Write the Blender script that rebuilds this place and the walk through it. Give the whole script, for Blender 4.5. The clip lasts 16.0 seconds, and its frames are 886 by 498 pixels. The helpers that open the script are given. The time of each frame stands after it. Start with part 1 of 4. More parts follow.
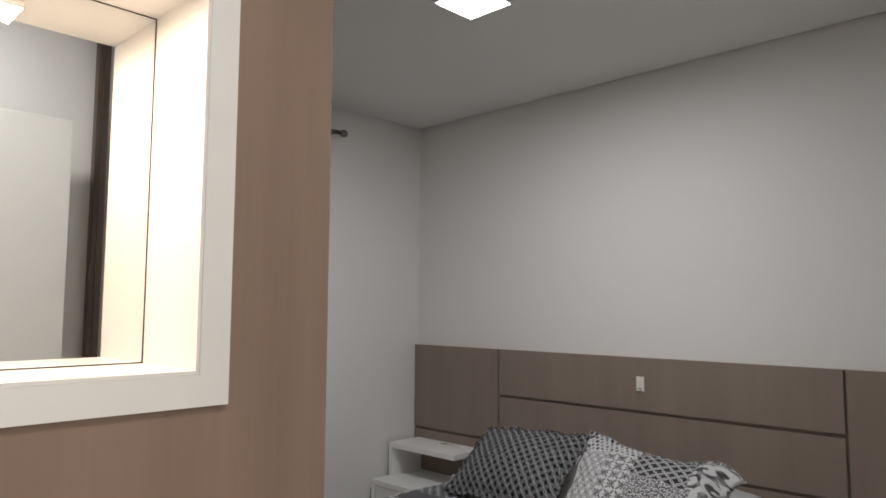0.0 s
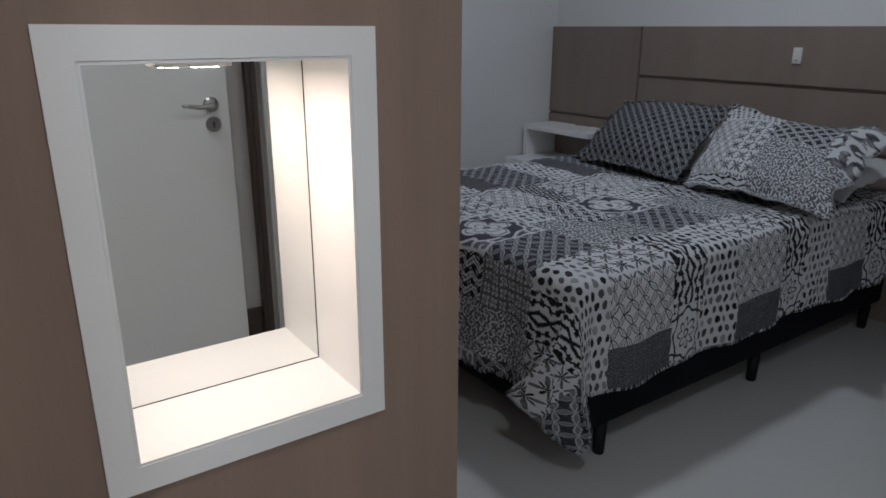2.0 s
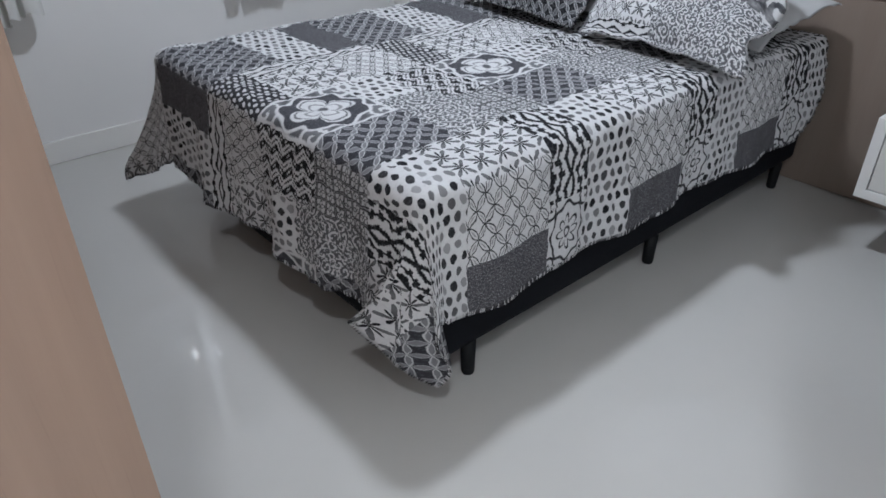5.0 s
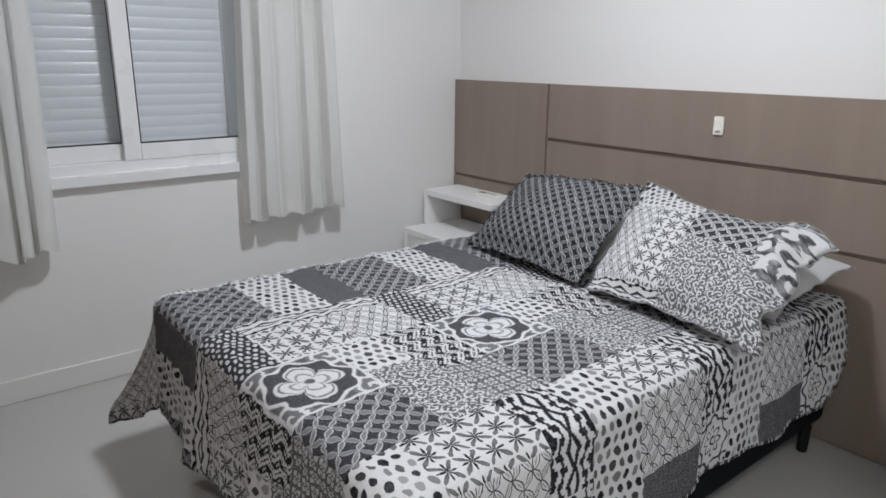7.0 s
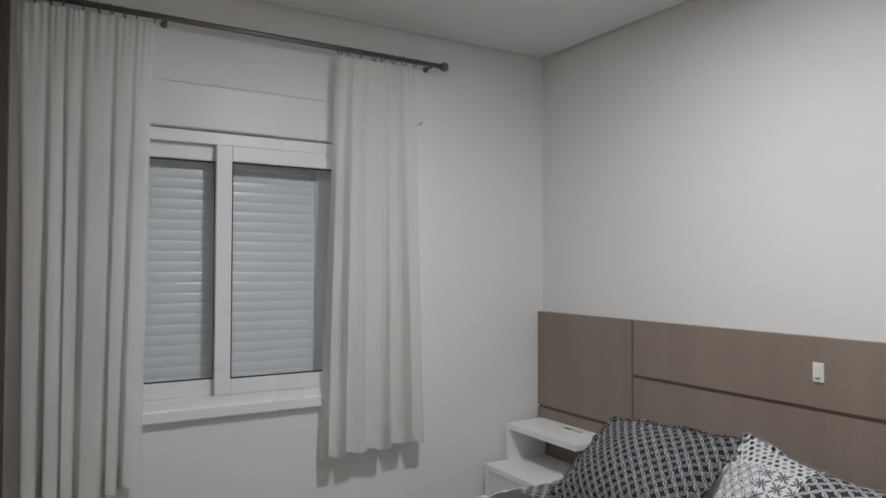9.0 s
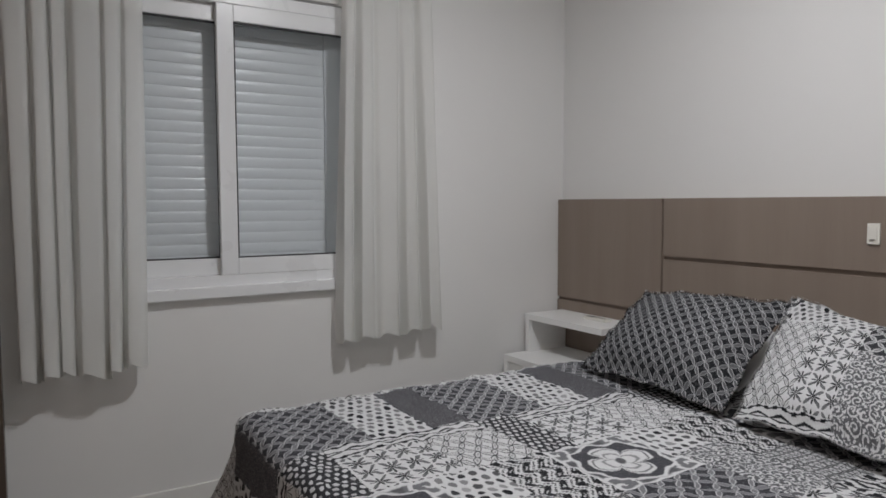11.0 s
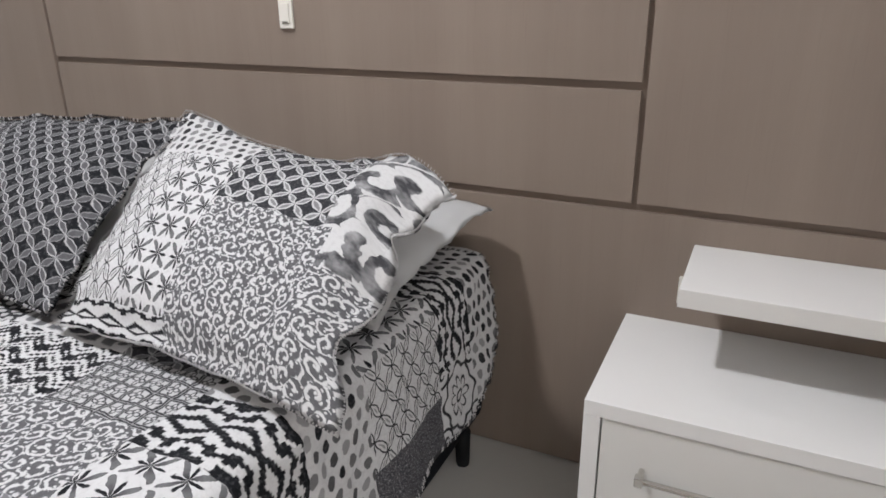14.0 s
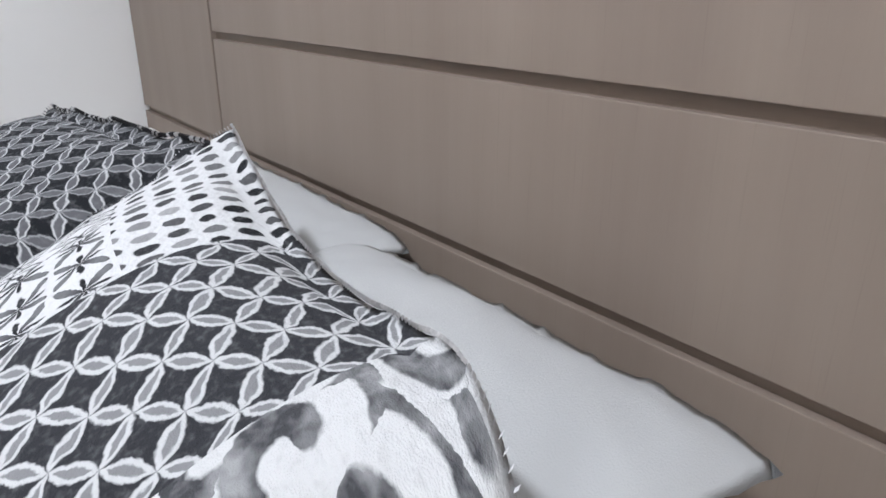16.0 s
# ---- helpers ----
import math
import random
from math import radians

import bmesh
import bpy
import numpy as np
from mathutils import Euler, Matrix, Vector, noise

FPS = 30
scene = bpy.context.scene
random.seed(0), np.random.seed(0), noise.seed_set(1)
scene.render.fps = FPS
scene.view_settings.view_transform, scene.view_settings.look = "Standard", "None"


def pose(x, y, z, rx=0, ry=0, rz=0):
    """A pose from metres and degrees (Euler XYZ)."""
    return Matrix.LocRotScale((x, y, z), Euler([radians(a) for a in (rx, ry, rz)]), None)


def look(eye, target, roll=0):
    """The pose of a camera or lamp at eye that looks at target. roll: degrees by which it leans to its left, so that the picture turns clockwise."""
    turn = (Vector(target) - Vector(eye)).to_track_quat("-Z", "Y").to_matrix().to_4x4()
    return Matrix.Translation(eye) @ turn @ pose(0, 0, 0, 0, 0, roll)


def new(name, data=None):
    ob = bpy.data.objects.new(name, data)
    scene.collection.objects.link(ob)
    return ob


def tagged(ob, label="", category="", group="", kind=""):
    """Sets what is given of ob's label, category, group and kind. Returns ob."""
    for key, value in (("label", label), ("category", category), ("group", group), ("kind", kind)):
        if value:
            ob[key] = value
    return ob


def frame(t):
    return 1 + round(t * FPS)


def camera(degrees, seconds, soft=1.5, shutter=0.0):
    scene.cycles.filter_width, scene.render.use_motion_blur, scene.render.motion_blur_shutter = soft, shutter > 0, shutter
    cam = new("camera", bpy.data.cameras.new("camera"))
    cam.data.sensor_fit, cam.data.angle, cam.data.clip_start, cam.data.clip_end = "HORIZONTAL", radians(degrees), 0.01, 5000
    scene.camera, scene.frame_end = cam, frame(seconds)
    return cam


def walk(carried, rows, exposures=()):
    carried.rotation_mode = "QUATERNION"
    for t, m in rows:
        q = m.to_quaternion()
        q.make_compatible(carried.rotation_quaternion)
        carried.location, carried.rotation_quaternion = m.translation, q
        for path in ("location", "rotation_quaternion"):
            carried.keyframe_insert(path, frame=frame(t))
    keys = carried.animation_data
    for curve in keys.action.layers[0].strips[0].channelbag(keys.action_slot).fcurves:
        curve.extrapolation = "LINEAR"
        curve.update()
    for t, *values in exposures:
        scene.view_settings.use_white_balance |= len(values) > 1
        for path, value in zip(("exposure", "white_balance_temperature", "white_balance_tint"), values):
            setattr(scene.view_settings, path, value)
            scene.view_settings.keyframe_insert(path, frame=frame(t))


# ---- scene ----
cam = camera(65.7, 16.0, 1.65)
PATH = [
    (0, (-0.192, -0.114, 1.496), (1.239, 1.273, 1.666), 0.3),
    (0.5, (-0.244, -0.162, 1.44), (1.034, 1.371, 1.563), 0.4),
    (1, (-0.254, -0.186, 1.357), (0.932, 1.42, 1.24), 0.3),
    (1.5, (-0.247, -0.186, 1.29), (0.881, 1.418, 0.9), 0.3),
    (2, (-0.24, -0.184, 1.236), (0.847, 1.38, 0.625), 0.2),
    (2.5, (-0.228, -0.203, 1.197), (0.809, 1.303, 0.386), 0.0),
    (3, (-0.217, -0.205, 1.148), (0.779, 1.231, 0.176), -0.3),
    (3.2, (-0.204, -0.203, 1.14), (0.777, 1.209, 0.118), -0.2),
    (5.3, (0.298, 0.075, 1.249), (1.435, 1.353, 0.213), -0.1),
    (5.5, (0.325, 0.099, 1.257), (1.478, 1.391, 0.255), 0.0),
    (6, (0.379, 0.113, 1.285), (1.577, 1.457, 0.414), 0.1),
    (6.5, (0.408, 0.125, 1.323), (1.633, 1.54, 0.618), 0.4),
    (7, (0.414, 0.132, 1.378), (1.622, 1.631, 0.837), 0.5),
    (7.5, (0.418, 0.138, 1.426), (1.587, 1.719, 1.064), 0.4),
    (8, (0.434, 0.13, 1.474), (1.549, 1.779, 1.283), 0.3),
    (8.5, (0.447, 0.125, 1.51), (1.519, 1.813, 1.494), 0.3),
    (8.7, (0.466, 0.118, 1.522), (1.517, 1.818, 1.569), 0.2),
    (10.8, (0.473, 0.361, 1.267), (1.475, 2.092, 1.233), 0.4),
    (11, (0.483, 0.351, 1.233), (1.527, 2.052, 1.101), -0.2),
    (11.5, (0.512, 0.319, 1.185), (1.631, 1.93, 0.797), -0.6),
    (12, (0.574, 0.319, 1.156), (1.83, 1.789, 0.643), -0.8),
    (12.5, (0.692, 0.337, 1.143), (2.127, 1.601, 0.558), -0.8),
    (13, (0.944, 0.376, 1.128), (2.541, 1.392, 0.482), -0.7),
    (13.5, (1.194, 0.429, 1.171), (2.862, 1.287, 0.476), -0.6),
    (14, (1.463, 0.435, 1.19), (3.149, 1.234, 0.47), -0.7),
    (14.5, (1.785, 0.416, 1.207), (3.469, 1.211, 0.479), -0.9),
    (15, (2.044, 0.507, 1.2), (3.704, 1.351, 0.477), -1.1),
    (15.5, (2.231, 0.696, 1.129), (3.742, 1.797, 0.419), 0.2),
    (16, (2.357, 0.77, 1.09), (3.488, 2.257, 0.379), -0.1),
]
EXPOSURE = [(0, -1.28, 6500, 10), (0.5, -1.64, 6400, 10), (1, -1.8, 6050, 9), (1.5, -1.66, 5800, 9), (2, -1.93, 5550, 8), (2.5, -2.25, 5600, 8), (3.2, -2.3, 5450, 8), (5.3, -0.31, 5650, 8), (6, -0.24, 5700, 8),
            (7, -0.35, 6000, 9), (7.5, -0.49, 6050, 8), (8.5, -0.74, 6150, 8), (10.8, -0.93, 6300, 10), (11, -0.92, 6300, 10), (11.5, -0.75, 6300, 10), (12.5, -0.55, 6450, 12), (13.5, -0.3, 6450, 12), (14, -0.15, 6300, 11), (14.5, -0.05, 6250, 10), (15, 0.08, 6100, 9), (16, 0.08, 5900, 9)]
walk(cam, [(t, look(eye, target, roll)) for t, eye, target, roll in PATH], EXPOSURE)

# ---- world and large lights ----
world = bpy.data.worlds.new("night")
scene.world = world
world.use_nodes = True
world.node_tree.nodes["Background"].inputs[0].default_value = (0.01, 0.012, 0.02, 1)
world.node_tree.nodes["Background"].inputs[1].default_value = 0.3

CEIL = 2.70
LAMP = (1.685, 1.555)


def area_lamp(name, at, size, watts, colour):
    d = bpy.data.lights.new(name, "AREA")
    d.shape, d.size, d.energy, d.color = "SQUARE", size, watts, colour
    o = new(name, d)
    o.matrix_world = at
    return o


area_lamp("ceiling_lamp_light", pose(LAMP[0], LAMP[1], CEIL - 0.062), 0.16, 38.5, (1.0, 0.985, 0.985))
# assumed passage light, out of view, added to brighten niche panel and door
area_lamp("passage_fill_light", pose(-0.02, -0.37, CEIL - 0.02), 0.16, 24.5, (1.0, 0.95, 0.90)).data.spread = radians(150)
# assumed hallway light, unseen, placed to reach the niche panel through the doorway
area_lamp("hallway_fill_light", pose(-0.95, -1.75, CEIL - 0.07), 0.3, 74, (1.0, 0.94, 0.88))
area_lamp("niche_light", pose(-0.01, 0.637, 1.838), 0.06, 5.2, (1.0, 0.73, 0.55))
area_lamp("niche_light", pose(-0.01, 0.637, 1.187), 0.06, 5.4, (1.0, 0.73, 0.55))


# ---- node arithmetic ----
class S:
    """A value in a node tree, with the usual arithmetic."""
    def __init__(self, tree, sock):
        self.tree, self.sock = tree, sock

    def op(self, kind, other=None, third=None, clamp=False):
        n = self.tree.nodes.new("ShaderNodeMath")
        n.operation, n.use_clamp = kind, clamp
        for i, v in enumerate((self, other, third)):
            if isinstance(v, S):
                self.tree.links.new(v.sock, n.inputs[i])
            elif v is not None:
                n.inputs[i].default_value = v
        return S(self.tree, n.outputs[0])

    def __add__(self, o): return self.op("ADD", o)
    def __radd__(self, o): return self.op("ADD", o)
    def __sub__(self, o): return self.op("SUBTRACT", o)
    def __rsub__(self, o): return (self * -1.0).op("ADD", o)
    def __mul__(self, o): return self.op("MULTIPLY", o)
    def __rmul__(self, o): return self.op("MULTIPLY", o)
    def __truediv__(self, o): return self.op("DIVIDE", o)
    def fract(self): return self.op("FRACT")
    def floor(self): return self.op("FLOOR")
    def abs(self): return self.op("ABSOLUTE")
    def lo(self, o): return self.op("MINIMUM", o)
    def hi(self, o): return self.op("MAXIMUM", o)
    def sin(self): return self.op("SINE")
    def cos(self): return self.op("COSINE")
    def sqrt(self): return self.op("SQRT")
    def inside(self, w=0.04):
        """1 where the value is below nought, softly."""
        return (self * (-1.0 / w) + 0.5).op("ADD", 0.0, clamp=True)


def mixed(tree, fac, a, b):
    n = tree.nodes.new("ShaderNodeMix")
    n.data_type = "RGBA"
    for i, v in ((0, fac), (6, a), (7, b)):
        if isinstance(v, S):
            v = v.sock
        if isinstance(v, bpy.types.NodeSocket):
            tree.links.new(v, n.inputs[i])
        elif i == 0:
            n.inputs[0].default_value = v
        else:
            n.inputs[i].default_value = (*v, 1) if len(v) == 3 else v
    return n.outputs[2]


def grey(v):
    return (v, v, v * 1.02)


def noise_of(tree, vec, scale, detail=3, rough=0.55):
    n = tree.nodes.new("ShaderNodeTexNoise")
    n.inputs["Scale"].default_value, n.inputs["Detail"].default_value, n.inputs["Roughness"].default_value = scale, detail, rough
    if vec is not None:
        tree.links.new(vec, n.inputs["Vector"])
    return S(tree, n.outputs["Fac"])


def coords(tree, kind="Object", scale=(1, 1, 1)):
    c = tree.nodes.new("ShaderNodeTexCoord")
    m = tree.nodes.new("ShaderNodeMapping")
    m.inputs["Scale"].default_value = scale
    tree.links.new(c.outputs[kind], m.inputs["Vector"])
    return m.outputs[0]


def material(name, colour, rough=0.5, metal=0.0, spec=0.5, vary=0.06, scale=6.0, bump=0.0, bump_scale=200.0, stretch=(1, 1, 1), fine=0.0):
    """A painted or plain surface: colour with broad and fine variation, and fine relief."""
    m = bpy.data.materials.new(name)
    m.use_nodes = True
    t = m.node_tree
    b = t.nodes["Principled BSDF"]
    v = coords(t, "Object", stretch)
    n = noise_of(t, v, scale, 4)
    low, high = [tuple(min(1, c * k) for c in colour) for k in (1 - vary, 1 + vary)]
    col = mixed(t, n, low, high)
    if fine:
        f = noise_of(t, v, scale * 22, 3)
        col = mixed(t, f * fine, col, tuple(c * 0.6 for c in colour))
    t.links.new(col, b.inputs["Base Color"])
    r = n * (0.25 * rough) + rough * 0.875
    t.links.new(r.sock, b.inputs["Roughness"])
    b.inputs["Metallic"].default_value = metal
    b.inputs["Specular IOR Level"].default_value = spec
    if bump:
        h = noise_of(t, v, bump_scale, 3)
        bn = t.nodes.new("ShaderNodeBump")
        bn.inputs["Strength"].default_value, bn.inputs["Distance"].default_value = bump, 0.002
        t.links.new(h.sock, bn.inputs["Height"])
        t.links.new(bn.outputs[0], b.inputs["Normal"])
    return m


def wood(name, light, dark, rough=0.45, axis=2):
    """Wood-print melamine with long straight grain along one axis and fine pores."""
    m = bpy.data.materials.new(name)
    m.use_nodes = True
    t = m.node_tree
    b = t.nodes["Principled BSDF"]
    st = [4.6, 4.6, 4.6]
    st[axis] = 0.35
    broad = noise_of(t, coords(t, "Object", st), 1.6, 4)
    st2 = [60.0, 60.0, 60.0]
    st2[axis] = 1.6
    fine = noise_of(t, coords(t, "Object", st2), 2.6, 5, 0.65)
    st3 = [210.0, 210.0, 210.0]
    st3[axis] = 5.0
    pore = noise_of(t, coords(t, "Object", st3), 1.5, 2)
    k = ((broad - 0.5) * 1.9 + (fine - 0.5) * 0.34 + 0.5).op("ADD", 0.0, clamp=True)
    col = mixed(t, k, dark, light)
    p = ((pore - 0.63) * 5.0).op("ADD", 0.0, clamp=True)
    col = mixed(t, p * 0.22, col, tuple(c * 0.55 for c in dark))
    t.links.new(col, b.inputs["Base Color"])
    b.inputs["Roughness"].default_value = rough
    bn = t.nodes.new("ShaderNodeBump")
    bn.inputs["Strength"].default_value, bn.inputs["Distance"].default_value = 0.12, 0.001
    t.links.new(fine.sock, bn.inputs["Height"])
    t.links.new(bn.outputs[0], b.inputs["Normal"])
    return m


def glowing(name, colour, strength):
    m = bpy.data.materials.new(name)
    m.use_nodes = True
    b = m.node_tree.nodes["Principled BSDF"]
    b.inputs["Base Color"].default_value = (*colour, 1)
    b.inputs["Emission Color"].default_value = (*colour, 1)
    b.inputs["Emission Strength"].default_value = strength
    return m


WALL = material("wall_paint", (0.79, 0.785, 0.775), 0.6, vary=0.015, scale=2.5, bump=0.10, bump_scale=160)
CEILING = material("ceiling_paint", (0.76, 0.755, 0.74), 0.75, vary=0.012, scale=2)
WHITE = material("white_lacquer", (0.78, 0.775, 0.75), 0.32, vary=0.015, scale=5, bump=0.04, bump_scale=90)
MDF_WHITE = material("white_melamine", (0.86, 0.86, 0.85), 0.38, vary=0.02, scale=4, bump=0.05, bump_scale=130)
PVC = material("white_pvc", (0.80, 0.81, 0.82), 0.28, vary=0.01, scale=5)
BOX_PAINT = material("satin_white_panel", (0.76, 0.755, 0.745), 0.34, spec=0.22, vary=0.01, scale=5)
SLAT = material("shutter_slat_paint", (0.74, 0.76, 0.775), 0.28, vary=0.02, scale=8)
TAUPE = wood("taupe_wood_print", (0.282, 0.227, 0.188), (0.232, 0.183, 0.150), 0.50)
# taupe darkened to put the shade of the headboard grooves into the colour
TAUPE_SHADED = wood("taupe_wood_print_shaded", (0.26, 0.205, 0.165), (0.20, 0.155, 0.125), 0.5, 1)
PANEL = wood("panel_wood_print", (0.30, 0.215, 0.165), (0.20, 0.14, 0.105), 0.42)
BROWN = material("brown_profile", (0.085, 0.062, 0.048), 0.35, vary=0.08, scale=10)
BLACK = material("black_fabric", (0.010, 0.011, 0.014), 0.9, spec=0.12, vary=0.2, scale=40, bump=0.3, bump_scale=600)
BLACK_LEG = material("black_plastic", (0.008, 0.009, 0.010), 0.6, spec=0.2, vary=0.1, scale=30)
STEEL = material("brushed_steel", (0.42, 0.40, 0.37), 0.32, 1.0, vary=0.05, scale=30)
CHROME = material("satin_chrome", (0.62, 0.61, 0.58), 0.22, 1.0, vary=0.03, scale=30)
ROD = material("dark_nickel_rod", (0.22, 0.21, 0.20), 0.35, 0.9, vary=0.05, scale=20)
PLASTIC = material("ivory_plastic", (0.80, 0.78, 0.72), 0.3, vary=0.01)
LINEN = material("grey_cotton", (0.48, 0.487, 0.49), 0.85, vary=0.05, scale=5, bump=0.35, bump_scale=420)
THREAD = bpy.data.materials.new("stitch_thread")
THREAD.use_nodes = True
_t = THREAD.node_tree
_g = _t.nodes.new("ShaderNodeNewGeometry")
_t.links.new(mixed(_t, (S(_t, _g.outputs["Random Per Island"]) - 0.6) * 20.0, (0.03, 0.03, 0.034), (0.55, 0.55, 0.56)), _t.nodes["Principled BSDF"].inputs["Base Color"])
_t.nodes["Principled BSDF"].inputs["Roughness"].default_value = 0.9
PALE_THREAD = material("pale_thread", (0.60, 0.60, 0.61), 0.9, vary=0.6, scale=90)
RUBBER = material("black_gasket", (0.02, 0.02, 0.022), 0.6, vary=0.1)
LAMP_GLOW = glowing("lamp_diffuser", (1.0, 0.98, 0.95), 55.0)
# glow for the two added lamps that are never in view
ADDED_LAMP_GLOW = glowing("added_lamp_diffuser", (1.0, 0.97, 0.93), 14.0)
LED_GLOW = glowing("led_dot", (1.0, 0.85, 0.66), 40.0)

FLOOR = material("polished_porcelain", (0.51, 0.506, 0.484), 0.032, vary=0.035, scale=1.3, fine=0.05)

MIRROR = bpy.data.materials.new("mirror_glass")
MIRROR.use_nodes = True
_b = MIRROR.node_tree.nodes["Principled BSDF"]
_b.inputs["Base Color"].default_value = (0.86, 0.88, 0.87, 1)
_b.inputs["Metallic"].default_value, _b.inputs["Roughness"].default_value = 1.0, 0.01

GLASS = bpy.data.materials.new("window_glass")
GLASS.use_nodes = True
_t = GLASS.node_tree
_t.nodes.remove(_t.nodes["Principled BSDF"])
_tr, _gl, _fr, _mx = [_t.nodes.new("ShaderNode" + k) for k in ("BsdfTransparent", "BsdfGlossy", "Fresnel", "MixShader")]
_tr.inputs[0].default_value = (0.94, 0.95, 0.955, 1)
_gl.inputs["Roughness"].default_value = 0.01
_fr.inputs[0].default_value = 1.5
_t.links.new(_fr.outputs[0], _mx.inputs[0])
_t.links.new(_tr.outputs[0], _mx.inputs[1])
_t.links.new(_gl.outputs[0], _mx.inputs[2])
_t.links.new(_mx.outputs[0], _t.nodes["Material Output"].inputs[0])

CURTAIN = bpy.data.materials.new("white_voile")
CURTAIN.use_nodes = True
_t = CURTAIN.node_tree
_b = _t.nodes["Principled BSDF"]
_n = noise_of(_t, coords(_t, "Object", (600, 600, 500)), 1.0, 2)
_t.links.new(mixed(_t, _n, (0.84, 0.84, 0.82), (0.93, 0.93, 0.91)), _b.inputs["Base Color"])
_b.inputs["Roughness"].default_value = 0.9
_tl, _mx = _t.nodes.new("ShaderNodeBsdfTranslucent"), _t.nodes.new("ShaderNodeMixShader")
_tl.inputs[0].default_value = (0.84, 0.84, 0.81, 1)
_mx.inputs[0].default_value = 0.34
_sheer, _thin = _t.nodes.new("ShaderNodeBsdfTransparent"), _t.nodes.new("ShaderNodeMixShader")
_thin.inputs[0].default_value = 0.19
_t.links.new(_b.outputs[0], _mx.inputs[1])
_t.links.new(_tl.outputs[0], _mx.inputs[2])
_t.links.new(_mx.outputs[0], _thin.inputs[1])
_t.links.new(_sheer.outputs[0], _thin.inputs[2])
_t.links.new(_thin.outputs[0], _t.nodes["Material Output"].inputs[0])


# ---- printed patchwork cotton ----
def print_material(name, paint):
    """Quilted cotton with a print: paint(tree, u, v, a, b) gives the colour from cloth metres u, v and patch places a, b in -1..1."""
    m = bpy.data.materials.new(name)
    m.use_nodes = True
    t = m.node_tree
    bs = t.nodes["Principled BSDF"]
    out = []
    for layer in ("cloth", "patch"):
        uv = t.nodes.new("ShaderNodeUVMap")
        uv.uv_map = layer
        wob = noise_of(t, uv.outputs[0], 55.0 if layer == "cloth" else 5.0, 2)
        sep = t.nodes.new("ShaderNodeSeparateXYZ")
        t.links.new(uv.outputs[0], sep.inputs[0])
        amount = 0.009 if layer == "cloth" else 0.05
        frayed = noise_of(t, uv.outputs[0], 210.0 if layer == "cloth" else 24.0, 3) - 0.5
        fray = 0.0035 if layer == "cloth" else 0.03
        out += [S(t, sep.outputs[0]) + (wob - 0.5) * amount + frayed * fray, S(t, sep.outputs[1]) + (0.5 - wob) * amount + frayed * fray]
        if layer == "cloth":
            cloth_uv = uv.outputs[0]
    col = paint(t, *out)
    faded = noise_of(t, cloth_uv, 120.0, 4)
    col = mixed(t, ((faded - 0.50) * 0.9).op("ADD", 0.0, clamp=True), col, (0.30, 0.30, 0.31))
    t.links.new(col, bs.inputs["Base Color"])
    bs.inputs["Roughness"].default_value = 0.9
    bs.inputs["Specular IOR Level"].default_value = 0.2
    quilt = noise_of(t, cloth_uv, 62.0, 3)
    weave = noise_of(t, cloth_uv, 700.0, 2)
    bn = t.nodes.new("ShaderNodeBump")
    bn.inputs["Strength"].default_value, bn.inputs["Distance"].default_value = 0.8, 0.006
    t.links.new((quilt + weave * 0.25).sock, bn.inputs["Height"])
    t.links.new(bn.outputs[0], bs.inputs["Normal"])
    return m


INK, PALE, MID = (0.009, 0.010, 0.013), (0.62, 0.625, 0.635), (0.20, 0.205, 0.215)


def cell(x, size):
    return (x / size).fract() - 0.5


def petals(u, v, size, wide, tall=1.0):
    """Two crossing families of pointed petals on a diagonal lattice, each below nought inside."""
    u, v = (u + v * tall) * 0.7071, (u - v * tall) * 0.7071
    x, y = cell(u, size), cell(v, size)
    gx, gy = x.abs() - 0.5, y.abs() - 0.5
    one = x.abs() - wide * (1.0 - 4.0 * gy * gy)
    two = y.abs() - wide * (1.0 - 4.0 * gx * gx)
    return one, two


def linked_leaves(t, u, v, size, ground, leaf, thread):
    """Grey leaves in rows, crossed by chains of outlined leaves."""
    one, two = petals(u, v, size, 0.20)
    col = mixed(t, one.inside(0.06), ground, leaf)
    col = mixed(t, two.inside(0.06), col, leaf)
    col = mixed(t, ((one + 0.03).abs() - 0.022).inside(0.05), col, tuple((p + q) / 2 for p, q in zip(leaf, thread)))
    return mixed(t, ((two + 0.03).abs() - 0.030).inside(0.05), col, thread)


def paint_leaf_dark(t, u, v, a, b):
    return linked_leaves(t, u, v, 0.039, (0.040, 0.041, 0.049), (0.19, 0.193, 0.206), (0.54, 0.545, 0.555))


def paint_leaf_charcoal(t, u, v, a, b):
    return linked_leaves(t, u, v, 0.029, (0.012, 0.013, 0.016), (0.10, 0.102, 0.110), (0.48, 0.483, 0.492))


def paint_leaf_bold(t, u, v, a, b):
    """White pointed leaves with a dark slit, four to a star, on charcoal."""
    one, two = petals(u, v, 0.042, 0.185)
    d = one.lo(two)
    col = mixed(t, d.inside(0.04), (0.030, 0.031, 0.036), (0.54, 0.545, 0.555))
    return mixed(t, (d + 0.095).inside(0.03), col, (0.22, 0.223, 0.23))


def paint_leaf_light(t, u, v, a, b):
    one, two = petals(u, v, 0.037, 0.18, 0.72)
    d = one.lo(two)
    col = mixed(t, (d.abs() - 0.034).inside(0.035), PALE, INK)
    return mixed(t, (d + 0.13).inside(0.04), col, (0.30, 0.303, 0.31))


